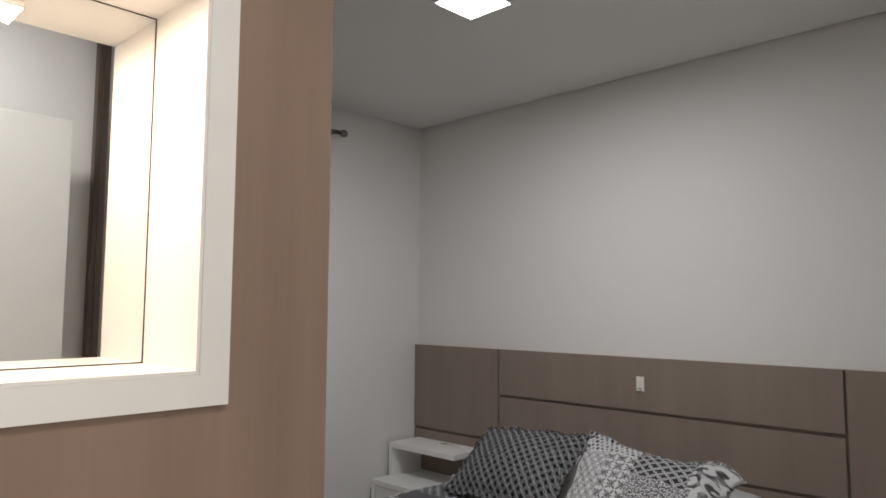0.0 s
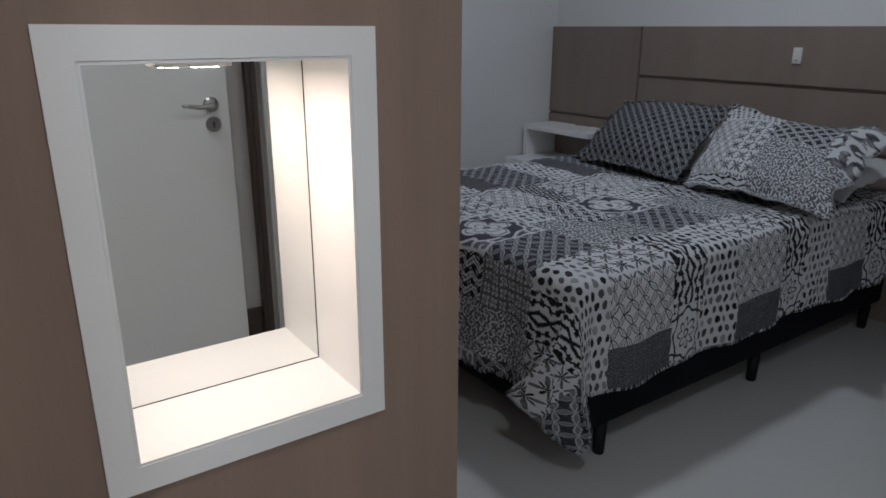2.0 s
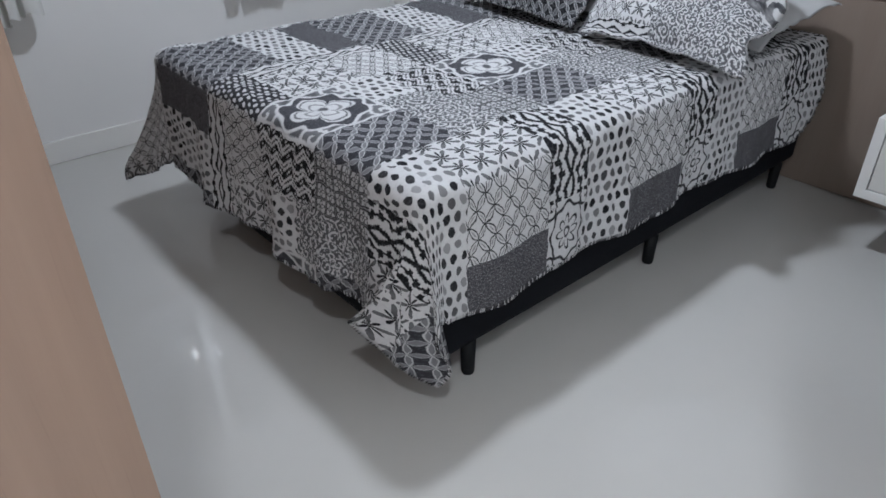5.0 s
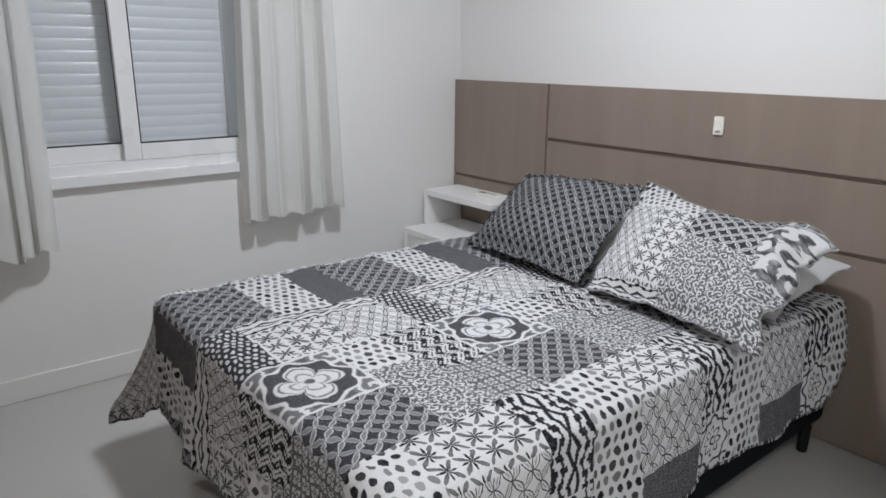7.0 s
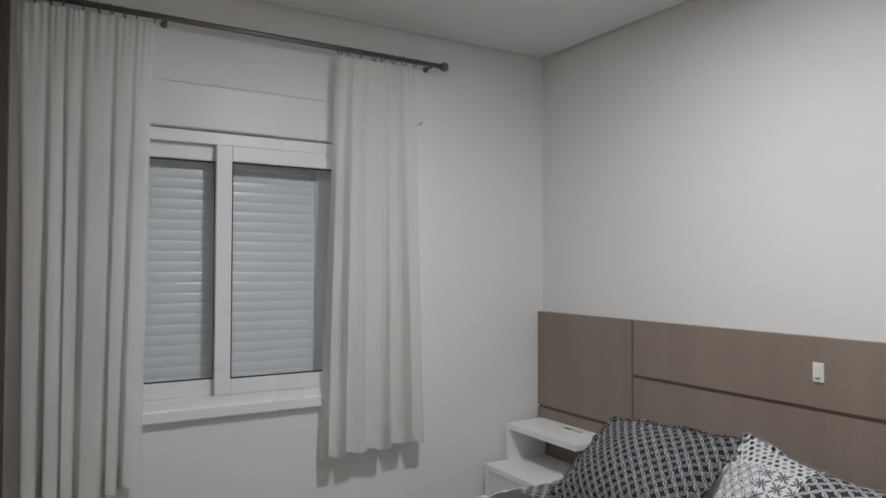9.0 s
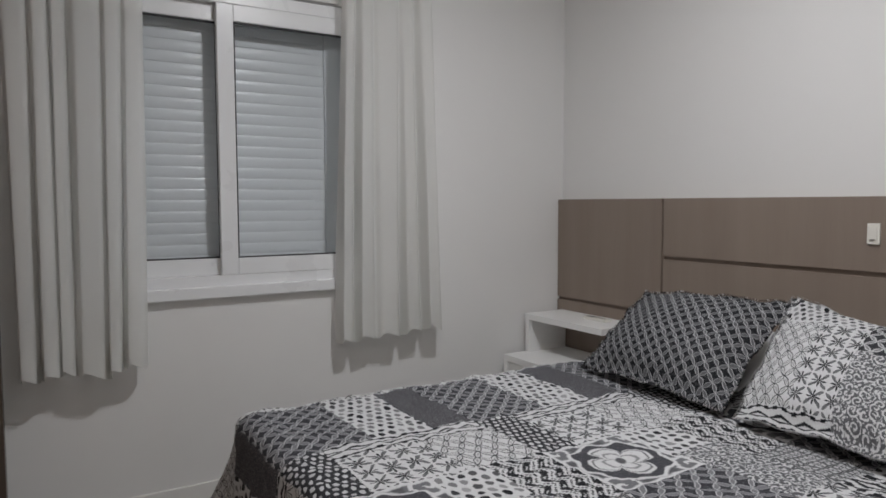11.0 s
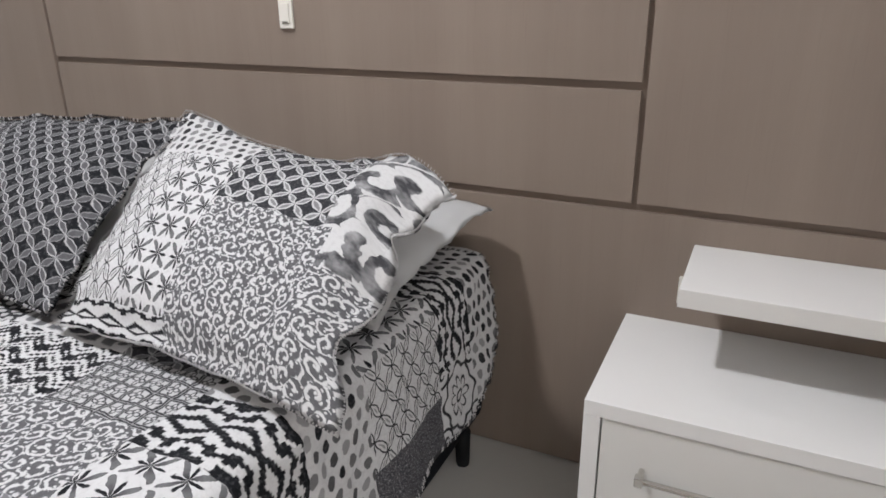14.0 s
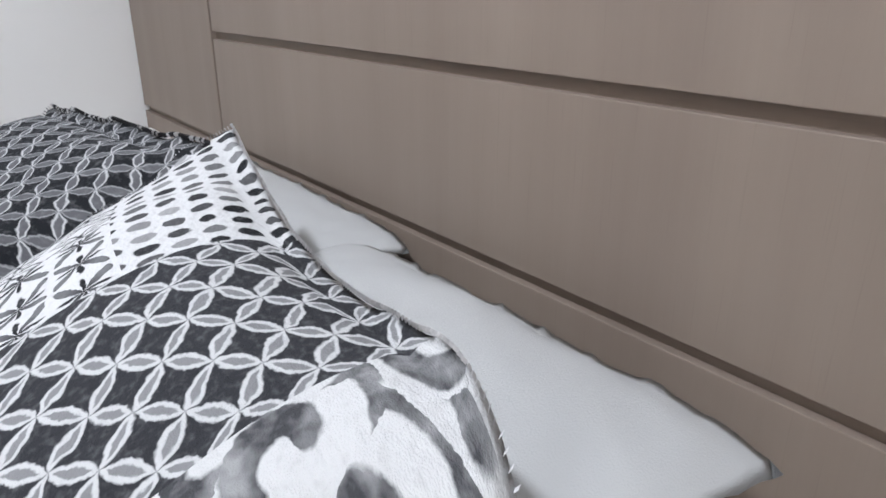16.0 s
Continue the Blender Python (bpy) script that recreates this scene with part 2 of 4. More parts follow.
def paint_star(t, u, v, a, b):
    x, y = cell(u, 0.062), cell(v, 0.062)
    r = (x * x + y * y).sqrt()
    th = y.op("ARCTAN2", x)
    d = r - 0.60 * ((th * 2.0).sin().abs() * 4.2 - 3.2)
    e = r - 0.40 * ((th * 2.0).cos().abs() * 5.0 - 4.0)
    line = (d.abs() - 0.015).inside(0.03)
    col = mixed(t, d.inside(0.06), PALE, mixed(t, (r * 2.6).op("ADD", 0.0, clamp=True), INK, (0.15, 0.152, 0.16)))
    return mixed(t, e.inside(0.06).hi(line), col, INK)


def dot_field(t, u, v, size, radius, ground, lo, hi_):
    row = (v / (size * 1.15)).floor()
    x, y = cell(u + (row * 0.5).fract() * size, size), cell(v, size * 1.15)
    n = t.nodes.new("ShaderNodeTexWhiteNoise")
    n.noise_dimensions = "2D"
    c = t.nodes.new("ShaderNodeCombineXYZ")
    t.links.new(((u + (row * 0.5).fract() * size) / size).floor().sock, c.inputs[0])
    t.links.new((v / (size * 1.15)).floor().sock, c.inputs[1])
    t.links.new(c.outputs[0], n.inputs["Vector"])
    k = S(t, n.outputs["Value"])
    d = (x * x * 1.5 + y * y).sqrt() - (k * 0.10 + radius)
    tone = (k * 7.3).fract()
    return mixed(t, d.inside(0.06), ground, mixed(t, tone * tone, lo, hi_))


def paint_dots(t, u, v, a, b):
    return dot_field(t, u, v, 0.030, 0.31, PALE, INK, (0.34, 0.34, 0.35))


def paint_dots_white(t, u, v, a, b):
    return dot_field(t, u, v, 0.021, 0.30, (0.03, 0.031, 0.036), PALE, (0.45, 0.45, 0.46))


def paint_ikat(t, u, v, a, b):
    """Upright wavy bands with stepped edges round a chain of lozenges with pale eyes."""
    q = (v / 0.0085).floor() * 0.0085
    tri = cell(q, 0.085).abs() * 2.0
    x = (a * 0.5).abs()
    chain = x - (0.05 + 0.13 * tri)
    eye = x - (0.11 * tri - 0.03)
    step = (cell(q + 0.021, 0.034).abs() - 0.36).inside(0.02)
    near = (x - 0.22 - 0.11 * tri).abs() - 0.078 + step * 0.050
    far = (x - 0.42 - 0.09 * tri).abs() - 0.076 + step * tri * 0.09
    col = mixed(t, chain.lo(near).lo(far).inside(0.02), PALE, INK)
    return mixed(t, eye.inside(0.02), col, PALE)


def paint_ikat_small(t, u, v, a, b):
    """Broken zigzag rows with stepped edges."""
    u, v = v, u
    q = (u / 0.007).floor() * 0.007
    zig = cell(q, 0.066).abs() * 0.052
    s_ = ((v + zig) / 0.046).fract() - 0.5
    thin = ((v + zig + 0.023) / 0.046).fract() - 0.5
    gap = cell(u + v * 0.4, 0.033).abs() - 0.09
    col = mixed(t, (s_.abs() - 0.24).inside(0.06), PALE, INK)
    col = mixed(t, (s_.abs() - 0.055).inside(0.04).lo((cell(u, 0.033).abs() - 0.2).inside(0.1)), col, PALE)
    return mixed(t, (thin.abs() - 0.06).inside(0.05).lo((gap * -1.0).inside(0.05)), col, INK)


def rings(t, u, v, scale, turns):
    n = t.nodes.new("ShaderNodeTexVoronoi")
    n.inputs["Scale"].default_value = scale
    c = t.nodes.new("ShaderNodeCombineXYZ")
    t.links.new(u.sock, c.inputs[0])
    t.links.new(v.sock, c.inputs[1])
    t.links.new(c.outputs[0], n.inputs["Vector"])
    sep = t.nodes.new("ShaderNodeSeparateXYZ")
    t.links.new(n.outputs["Position"], sep.inputs[0])
    dx, dy = u * scale - S(t, sep.outputs[0]) * scale, v * scale - S(t, sep.outputs[1]) * scale
    th = dy.op("ARCTAN2", dx) / 6.2832
    return (S(t, n.outputs["Distance"]) * turns + th).fract() - 0.5


def paint_scroll(t, u, v, a, b):
    s = rings(t, u, v, 38.0, 1.9)
    col = mixed(t, (s.abs() - 0.17).inside(0.10), (0.11, 0.112, 0.12), (0.60, 0.605, 0.615))
    x, y = cell(u + v, 0.0172), cell(u - v, 0.0172)
    bud = (x * x + y * y).sqrt() - 0.17
    return mixed(t, bud.inside(0.10), col, (0.60, 0.605, 0.615))


def paint_tile(t, u, v, a, b):
    """Small square tiles, each with a dark outline and a four-leaved flower."""
    x, y = cell(u, 0.038), cell(v, 0.036)
    r = (x * x + y * y).sqrt()
    four = (y.op("ARCTAN2", x) * 4.0).cos()
    edge = (x.abs().hi(y.abs()) - 0.44).abs() - 0.05
    flower = (r - (0.24 + 0.10 * four)).abs() - 0.05
    col = mixed(t, edge.lo(flower).inside(0.06), (0.52, 0.525, 0.535), (0.025, 0.026, 0.03))
    return mixed(t, (r - 0.09).inside(0.05), col, (0.10, 0.102, 0.11))


def paint_ikat_across(t, u, v, a, b):
    """Bold wavy bands with stepped edges that run along the bed."""
    q = (u / 0.0085).floor() * 0.0085
    tri = cell(q, 0.085).abs() * 2.0
    x = (b * 0.5).abs()
    chain = x - (0.02 + 0.16 * tri)
    step = (cell(q + 0.021, 0.034).abs() - 0.36).inside(0.02)
    far = (x - 0.32 - 0.12 * tri).abs() - 0.085 + step * 0.05
    col = mixed(t, chain.lo(far).inside(0.03), PALE, INK)
    return mixed(t, (x - (0.10 * tri - 0.03)).inside(0.03), col, PALE)


def paint_bold_scroll(t, u, v, a, b):
    s = rings(t, u, v, 12.5, 1.5)
    c = t.nodes.new("ShaderNodeCombineXYZ")
    t.links.new(u.sock, c.inputs[0])
    t.links.new(v.sock, c.inputs[1])
    wash = ((noise_of(t, c.outputs[0], 26.0, 3) - 0.42) * 4.0).op("ADD", 0.0, clamp=True)
    ground = mixed(t, wash, (0.055, 0.056, 0.062), (0.33, 0.333, 0.34))
    return mixed(t, (s.abs() - 0.27).inside(0.05), ground, (0.59, 0.595, 0.60))


def paint_solid(t, u, v, a, b):
    c = t.nodes.new("ShaderNodeCombineXYZ")
    t.links.new(u.sock, c.inputs[0])
    t.links.new(v.sock, c.inputs[1])
    fleck = ((noise_of(t, c.outputs[0], 260.0, 2, 0.7) - 0.5) * 5.0).op("ADD", 0.0, clamp=True)
    cloud = noise_of(t, c.outputs[0], 30.0, 3)
    ground = mixed(t, cloud, (0.030, 0.030, 0.036), (0.085, 0.085, 0.095))
    return mixed(t, fleck, ground, (0.33, 0.33, 0.345))


def medallion(t, a, b, ring, curls):
    """A round flower in a dark scalloped band with a pale halo, and curls in the corners."""
    r = (a * a + b * b).sqrt()
    th = b.op("ARCTAN2", a)
    eight, lobe = (th * 8.0).cos(), (th * 2.0).cos().abs().sqrt()
    halo = r - (0.90 + 0.05 * eight)
    band = r - (0.82 + 0.06 * eight)
    field = r - (0.25 + 0.44 * lobe)
    rim = (r - (0.21 + 0.39 * lobe)).abs() - 0.020
    heart = (r - (0.10 + 0.27 * lobe)).abs() - 0.030
    ca, cb = a.abs() - 0.80, b.abs() - 0.80
    rc = (ca * ca + cb * cb).sqrt()
    tc = cb.op("ARCTAN2", ca)
    curl = ((rc - tc * 0.05) / 0.26).fract() - 0.5
    edge = a.abs().hi(b.abs()) - 0.93
    col = mixed(t, (rc - 0.40).inside(0.05), ring, curls)
    col = mixed(t, (curl.abs() - 0.17).inside(0.10).lo((rc - 0.40).inside(0.05)), col, PALE)
    col = mixed(t, halo.inside(0.04), col, PALE)
    col = mixed(t, (edge * -1.0).inside(0.04).lo((halo * -1.0).inside(0.04)), col, PALE)
    col = mixed(t, band.inside(0.03), col, (0.060, 0.061, 0.070))
    col = mixed(t, field.inside(0.03), col, PALE)
    col = mixed(t, rim.inside(0.03), col, (0.13, 0.132, 0.14))
    col = mixed(t, heart.inside(0.03), col, (0.26, 0.263, 0.27))
    return mixed(t, (r - 0.10).inside(0.04), col, (0.10, 0.102, 0.11))


def paint_medallion(t, u, v, a, b):
    return medallion(t, a, b, (0.10, 0.102, 0.11), (0.16, 0.162, 0.172))


def paint_small_medallion(t, u, v, a, b):
    """A flower of dark loops in a scalloped line, with curls in the corners, on white."""
    r = (a * a + b * b).sqrt()
    th = b.op("ARCTAN2", a)
    scallop = (r - (0.84 + 0.07 * (th * 8.0).cos())).abs() - 0.050
    loops = (r - (0.26 + 0.26 * (th * 4.0).cos().abs())).abs() - 0.045
    hub = (r - 0.14).abs() - 0.035
    ca, cb = a.abs() - 0.86, b.abs() - 0.86
    rc = (ca * ca + cb * cb).sqrt()
    curl = ((rc - cb.op("ARCTAN2", ca) * 0.05) / 0.24).fract() - 0.5
    col = mixed(t, (curl.abs() - 0.17).inside(0.10).lo((rc - 0.36).inside(0.05)), PALE, INK)
    col = mixed(t, scallop.lo(loops).lo(hub).inside(0.04), col, (0.022, 0.023, 0.027))
    return col


PRINTS = {}
for _name, _paint in (("leaf_dark", paint_leaf_dark), ("leaf_charcoal", paint_leaf_charcoal), ("leaf_bold", paint_leaf_bold), ("leaf_light", paint_leaf_light), ("star", paint_star), ("dots", paint_dots),
                      ("dots_white", paint_dots_white), ("ikat", paint_ikat), ("ikat_small", paint_ikat_small), ("scroll", paint_scroll), ("bold_scroll", paint_bold_scroll),
                      ("solid", paint_solid), ("tile", paint_tile), ("ikat_across", paint_ikat_across), ("medallion", paint_medallion), ("small_medallion", paint_small_medallion)):
    PRINTS[_name] = print_material("cotton_print_" + _name, _paint)
PRINT_NAMES = list(PRINTS)


# ---- mesh helpers ----
def part(name, bm, mat, parent=None, label="", smooth=False):
    """Links a bmesh as one mesh object, under a parent where one is given."""
    me = bpy.data.meshes.new(name)
    bmesh.ops.recalc_face_normals(bm, faces=bm.faces)
    bm.to_mesh(me)
    bm.free()
    for m in (mat if isinstance(mat, (list, tuple)) else [mat]):
        me.materials.append(m)
    if smooth:
        for p in me.polygons:
            p.use_smooth = True
    ob = new(name, me)
    if parent is not None:
        ob.parent = parent
    if label:
        tagged(ob, label)
    return ob


def box(x0, x1, y0, y1, z0, z1, bevel=0.0, bm=None):
    bm = bm or bmesh.new()
    vs = [bm.verts.new((x, y, z)) for x in (x0, x1) for y in (y0, y1) for z in (z0, z1)]
    fs = [bm.faces.new([vs[i] for i in q]) for q in ((0, 1, 3, 2), (4, 6, 7, 5), (0, 4, 5, 1), (2, 3, 7, 6), (0, 2, 6, 4), (1, 5, 7, 3))]
    if bevel:
        es = list({e for f in fs for e in f.edges})
        bmesh.ops.bevel(bm, geom=es, offset=bevel, segments=2, affect="EDGES", profile=0.6)
    return bm


def ring_frame(x0, x1, z0, z1, wide, y0, y1, bevel):
    """A flat frame without joints, standing across y."""
    bm = bmesh.new()
    loops = []
    for y in (y0, y1):
        for k in (-wide, 0.0):
            loops.append([bm.verts.new(p) for p in ((x0 + k, y, z0 + k), (x1 - k, y, z0 + k), (x1 - k, y, z1 - k), (x0 + k, y, z1 - k))])
    of, nf, ob_, nb = loops
    for a, b in ((of, nf), (nf, nb), (nb, ob_), (ob_, of)):
        for i in range(4):
            bm.faces.new((a[i], a[(i + 1) % 4], b[(i + 1) % 4], b[i]))
    bmesh.ops.bevel(bm, geom=[e for e in bm.edges if e.calc_face_angle(0) > 1.0], offset=bevel, segments=2, affect="EDGES")
    return bm


def tube(points, radius, sides=12, bm=None, caps=True):
    """A round bar along a line of points."""
    bm = bm or bmesh.new()
    pts = [Vector(p) for p in points]
    rings_ = []
    up = Vector((0, 0, 1))
    for i, p in enumerate(pts):
        d = (pts[min(i + 1, len(pts) - 1)] - pts[max(i - 1, 0)]).normalized()
        side = d.cross(up if abs(d.z) < 0.95 else Vector((1, 0, 0))).normalized()
        other = side.cross(d)
        r = radius[i] if isinstance(radius, (list, tuple)) else radius
        rings_.append([bm.verts.new(p + (side * math.cos(2 * math.pi * k / sides) + other * math.sin(2 * math.pi * k / sides)) * r) for k in range(sides)])
    for a, b in zip(rings_, rings_[1:]):
        for k in range(sides):
            bm.faces.new((a[k], a[(k + 1) % sides], b[(k + 1) % sides], b[k]))
    if caps:
        bm.faces.new(rings_[0])
        bm.faces.new(rings_[-1])
    return bm


def thing(name, at, label, category, group=""):
    e = new(name)
    e.location = at
    e.empty_display_size = 0.1
    return tagged(e, label, category, group)


def add(name, bm, mat, parent, label="", smooth=False):
    """A part whose mesh is written in world metres."""
    ob = part(name, bm, mat, None, label, smooth)
    top = parent
    while top.parent is not None:
        top = top.parent
    ob.parent = parent
    ob.matrix_parent_inverse = Matrix.Translation(top.location).inverted() if parent is top else Matrix.Identity(4)
    return ob


# ---- the setting ----
WEST, EAST, NORTH, SOUTH = -0.36, 3.00, 3.20, -0.95
BX, BY = 0.95, 0.07


def structure(name, bm, mat, label):
    return tagged(part(name, bm, mat), label, name.rstrip("_0123456789").replace("_", " "), kind="structure")


structure("floor", box(-2.2, 3.3, -2.6, 3.5, -0.12, 0.0), FLOOR, "polished pale grey porcelain floor")
T = 0.15
structure("wall_east", box(EAST, EAST + T, BY - T, NORTH + T, 0, 2.9), WALL, "plain white painted bedroom wall")
WX0, WX1, WZ0, WZ1 = 0.50, 1.86, 0.86, 2.095
bm = box(WEST - T, WX0, NORTH, NORTH + T, 0, 2.9)
box(WX1, EAST, NORTH, NORTH + T, 0, 2.9, bm=bm)
box(WX0, WX1, NORTH, NORTH + T, 0, WZ0, bm=bm)
box(WX0, WX1, NORTH, NORTH + T, WZ1, 2.9, bm=bm)
structure("wall_north", bm, WALL, "white painted wall with the window opening")
bm = box(BX, EAST, BY - T, BY, 0, 2.9)
structure("wall_south_1", bm, WALL, "white painted wall by the bathroom block")
structure("wall_south_2", box(BX, BX + T, SOUTH, BY - T, 0, 2.9), WALL, "white painted short passage wall")
structure("wall_south_3", box(WEST - T, BX + T, SOUTH - T, SOUTH, 0, 2.9), WALL, "white painted passage wall behind the door")
DY0, DY1, DZ = -0.84, -0.03, 2.10
bm = box(WEST - T, WEST, DY1, NORTH, 0, 2.9)
box(WEST - T, WEST, SOUTH, DY0, 0, 2.9, bm=bm)
box(WEST - T, WEST, DY0, DY1, DZ, 2.9, bm=bm)
structure("wall_west", bm, WALL, "white painted wall with the entrance opening")
bm = box(-2.2, -2.05, -2.6, 0.6, 0, 2.9)
box(-2.05, WEST - T, -2.6, -2.45, 0, 2.9, bm=bm)
box(WEST - T, WEST, -2.6, SOUTH - T, 0, 2.9, bm=bm)
box(-2.05, WEST - T, 0.45, 0.6, 0, 2.9, bm=bm)
structure("wall_hallway", bm, WALL, "white painted hallway walls outside the door")

G = 0.022
bm = box(WEST, EAST - G, BY - T, NORTH - G, CEIL, CEIL + 0.03)
box(WEST, BX + T, SOUTH, BY - T, CEIL, CEIL + 0.03, bm=bm)
box(-2.05, WEST - T, -2.45, 0.45, CEIL, CEIL + 0.03, bm=bm)
box(-2.2, 3.3, -2.6, 3.5, 2.9, 2.98, bm=bm)
structure("ceiling", bm, CEILING, "white plaster ceiling with a thin shadow gap")

bm = box(0.42, EAST - 0.04, NORTH - 0.015, NORTH - 0.001, 0.001, 0.10, 0.003)
structure("baseboard", bm, WHITE, "low white baseboard along the window wall")
bm = box(BX + 0.002, 2.55, BY + 0.001, BY + 0.015, 0.001, 0.10, 0.003)
structure("baseboard_2", bm, WHITE, "low white baseboard by the bathroom block")
structure("trim", box(WEST + 0.002, 0.637, SOUTH + 0.001, SOUTH + 0.016, 0.001, 0.15, 0.003), BROWN, "dark brown baseboard in the passage")


# ---- window ----
def window():
    w = tagged(new("window_1"), "white two-leaf sliding window with closed roller shutter", "window", kind="structure")
    y0, y1 = NORTH - 0.012, NORTH + 0.07
    bm = box(WX0, WX0 + 0.05, y0, y1, 0.93, 2.088, 0.004)
    box(WX1 - 0.05, WX1, y0, y1, 0.93, 2.088, 0.004, bm)
    box(WX0 + 0.05, WX1 - 0.05, y0, y1, 2.035, 2.088, 0.004, bm)
    box(WX0 + 0.05, WX1 - 0.05, y0, y1, 0.90, 0.945, 0.004, bm)
    add("window_frame", bm, PVC, w)
    add("window_sill", box(WX0 - 0.03, WX1 + 0.0, NORTH - 0.035, NORTH + 0.06, 0.856, 0.903, 0.005), PVC, w)
    for name, x0, x1, yc in (("sash", 0.55, 1.21, NORTH + 0.036), ("sash", 1.17, 1.81, NORTH + 0.0)):
        s = 0.068
        z0, z1 = 0.945, 2.035
        bm = box(x0, x0 + s, yc - 0.014, yc + 0.014, z0, z1, 0.004)
        box(x1 - s * 0.45, x1, yc - 0.014, yc + 0.014, z0, z1, 0.004, bm)
        box(x0 + s, x1 - s * 0.45, yc - 0.014, yc + 0.014, z0, z0 + 0.068, 0.004, bm)
        box(x0 + s, x1 - s * 0.45, yc - 0.014, yc + 0.014, z1 - 0.068, z1, 0.004, bm)
        sash = add(name, bm, PVC, w)
        g = 0.006
        gx0, gx1, gz0, gz1 = x0 + s, x1 - s * 0.45, z0 + 0.068, z1 - 0.068
        bm = box(gx0 - 0.001, gx0 + g, yc - 0.008, yc + 0.004, gz0, gz1)
        box(gx1 - g, gx1 + 0.001, yc - 0.008, yc + 0.004, gz0, gz1, bm=bm)
        box(gx0 + g, gx1 - g, yc - 0.008, yc + 0.004, gz0, gz0 + g, bm=bm)
        box(gx0 + g, gx1 - g, yc - 0.008, yc + 0.004, gz1 - g, gz1, bm=bm)
        add("gasket", bm, RUBBER, sash)
        pane = add("pane", box(gx0, gx1, yc - 0.003, yc + 0.003, gz0, gz1), GLASS, sash, "clear greenish pane")
        pane.visible_shadow = False
    return w


window()
shutter_box = tagged(part("shutter_box", box(WX0, 1.70, NORTH - 0.012, NORTH - 0.0005, 2.098, 2.292, 0.009), BOX_PAINT),
                     "white roller shutter box above the window", "shutter box", kind="structure")


def roller_shutter():
    s = thing("roller_shutter", (1.13, NORTH + 0.10, 0.93), "closed white roller shutter with horizontal slats", "shutter")
    n, h = 25, 0.0459
    prof = [(-0.5, -0.0004), (-0.485, -0.0026), (-0.25, -0.0036), (0.0, -0.0038), (0.2, -0.0033), (0.38, -0.0021), (0.499, -0.0004)]
    bm = bmesh.new()
    left, right = -0.61, 0.532
    rows = [[bm.verts.new((x, dy + k, p * h)) for p, dy in prof] for x in (left, right) for k in (0,)]
    back = [[bm.verts.new((x, 0.008, p * h)) for p, dy in prof] for x in (left, right)]
    for a, b in ((rows[0], rows[1]), (back[1], back[0])):
        for i in range(len(prof) - 1):
            bm.faces.new((a[i], a[i + 1], b[i + 1], b[i]))
    bm.faces.new((rows[0][0], rows[1][0], back[1][0], back[0][0]))
    bm.faces.new((rows[0][-1], rows[1][-1], back[1][-1], back[0][-1]))
    for r, k in ((rows[0], back[0]), (rows[1], back[1])):
        for i in range(len(prof) - 1):
            bm.faces.new((r[i], r[i + 1], k[i + 1], k[i]))
    first = part("slat", bm, SLAT, s)
    first.location = (0, 0, h / 2)
    for i in range(1, n):
        o = first.copy()
        scene.collection.objects.link(o)
        o.location = (0, 0, h * (i + 0.5))
    add("guide_rail", box(1.6625, 1.85, NORTH + 0.085, NORTH + 0.12, 0.92, 2.09, 0.003), SLAT, s, "pale side rail")
    return s


roller_shutter()


# ---- curtains ----
def pleat(p, seed):
    """Broad tubular fronts with narrow creases behind, uneven from fold to fold."""
    k, f = divmod(p / (2 * math.pi), 1.0)
    near = min(f, 1 - f)
    deep = 0.75 + 0.25 * math.sin(seed + 2.3 * (k + round(f)))
    front = 0.9 + 0.35 * math.sin(seed * 2 + 1.9 * k)
    return 1.5 * deep * math.exp(-(near / 0.11) ** 2) - front * math.sin(math.pi * f) ** 0.8 + 0.5


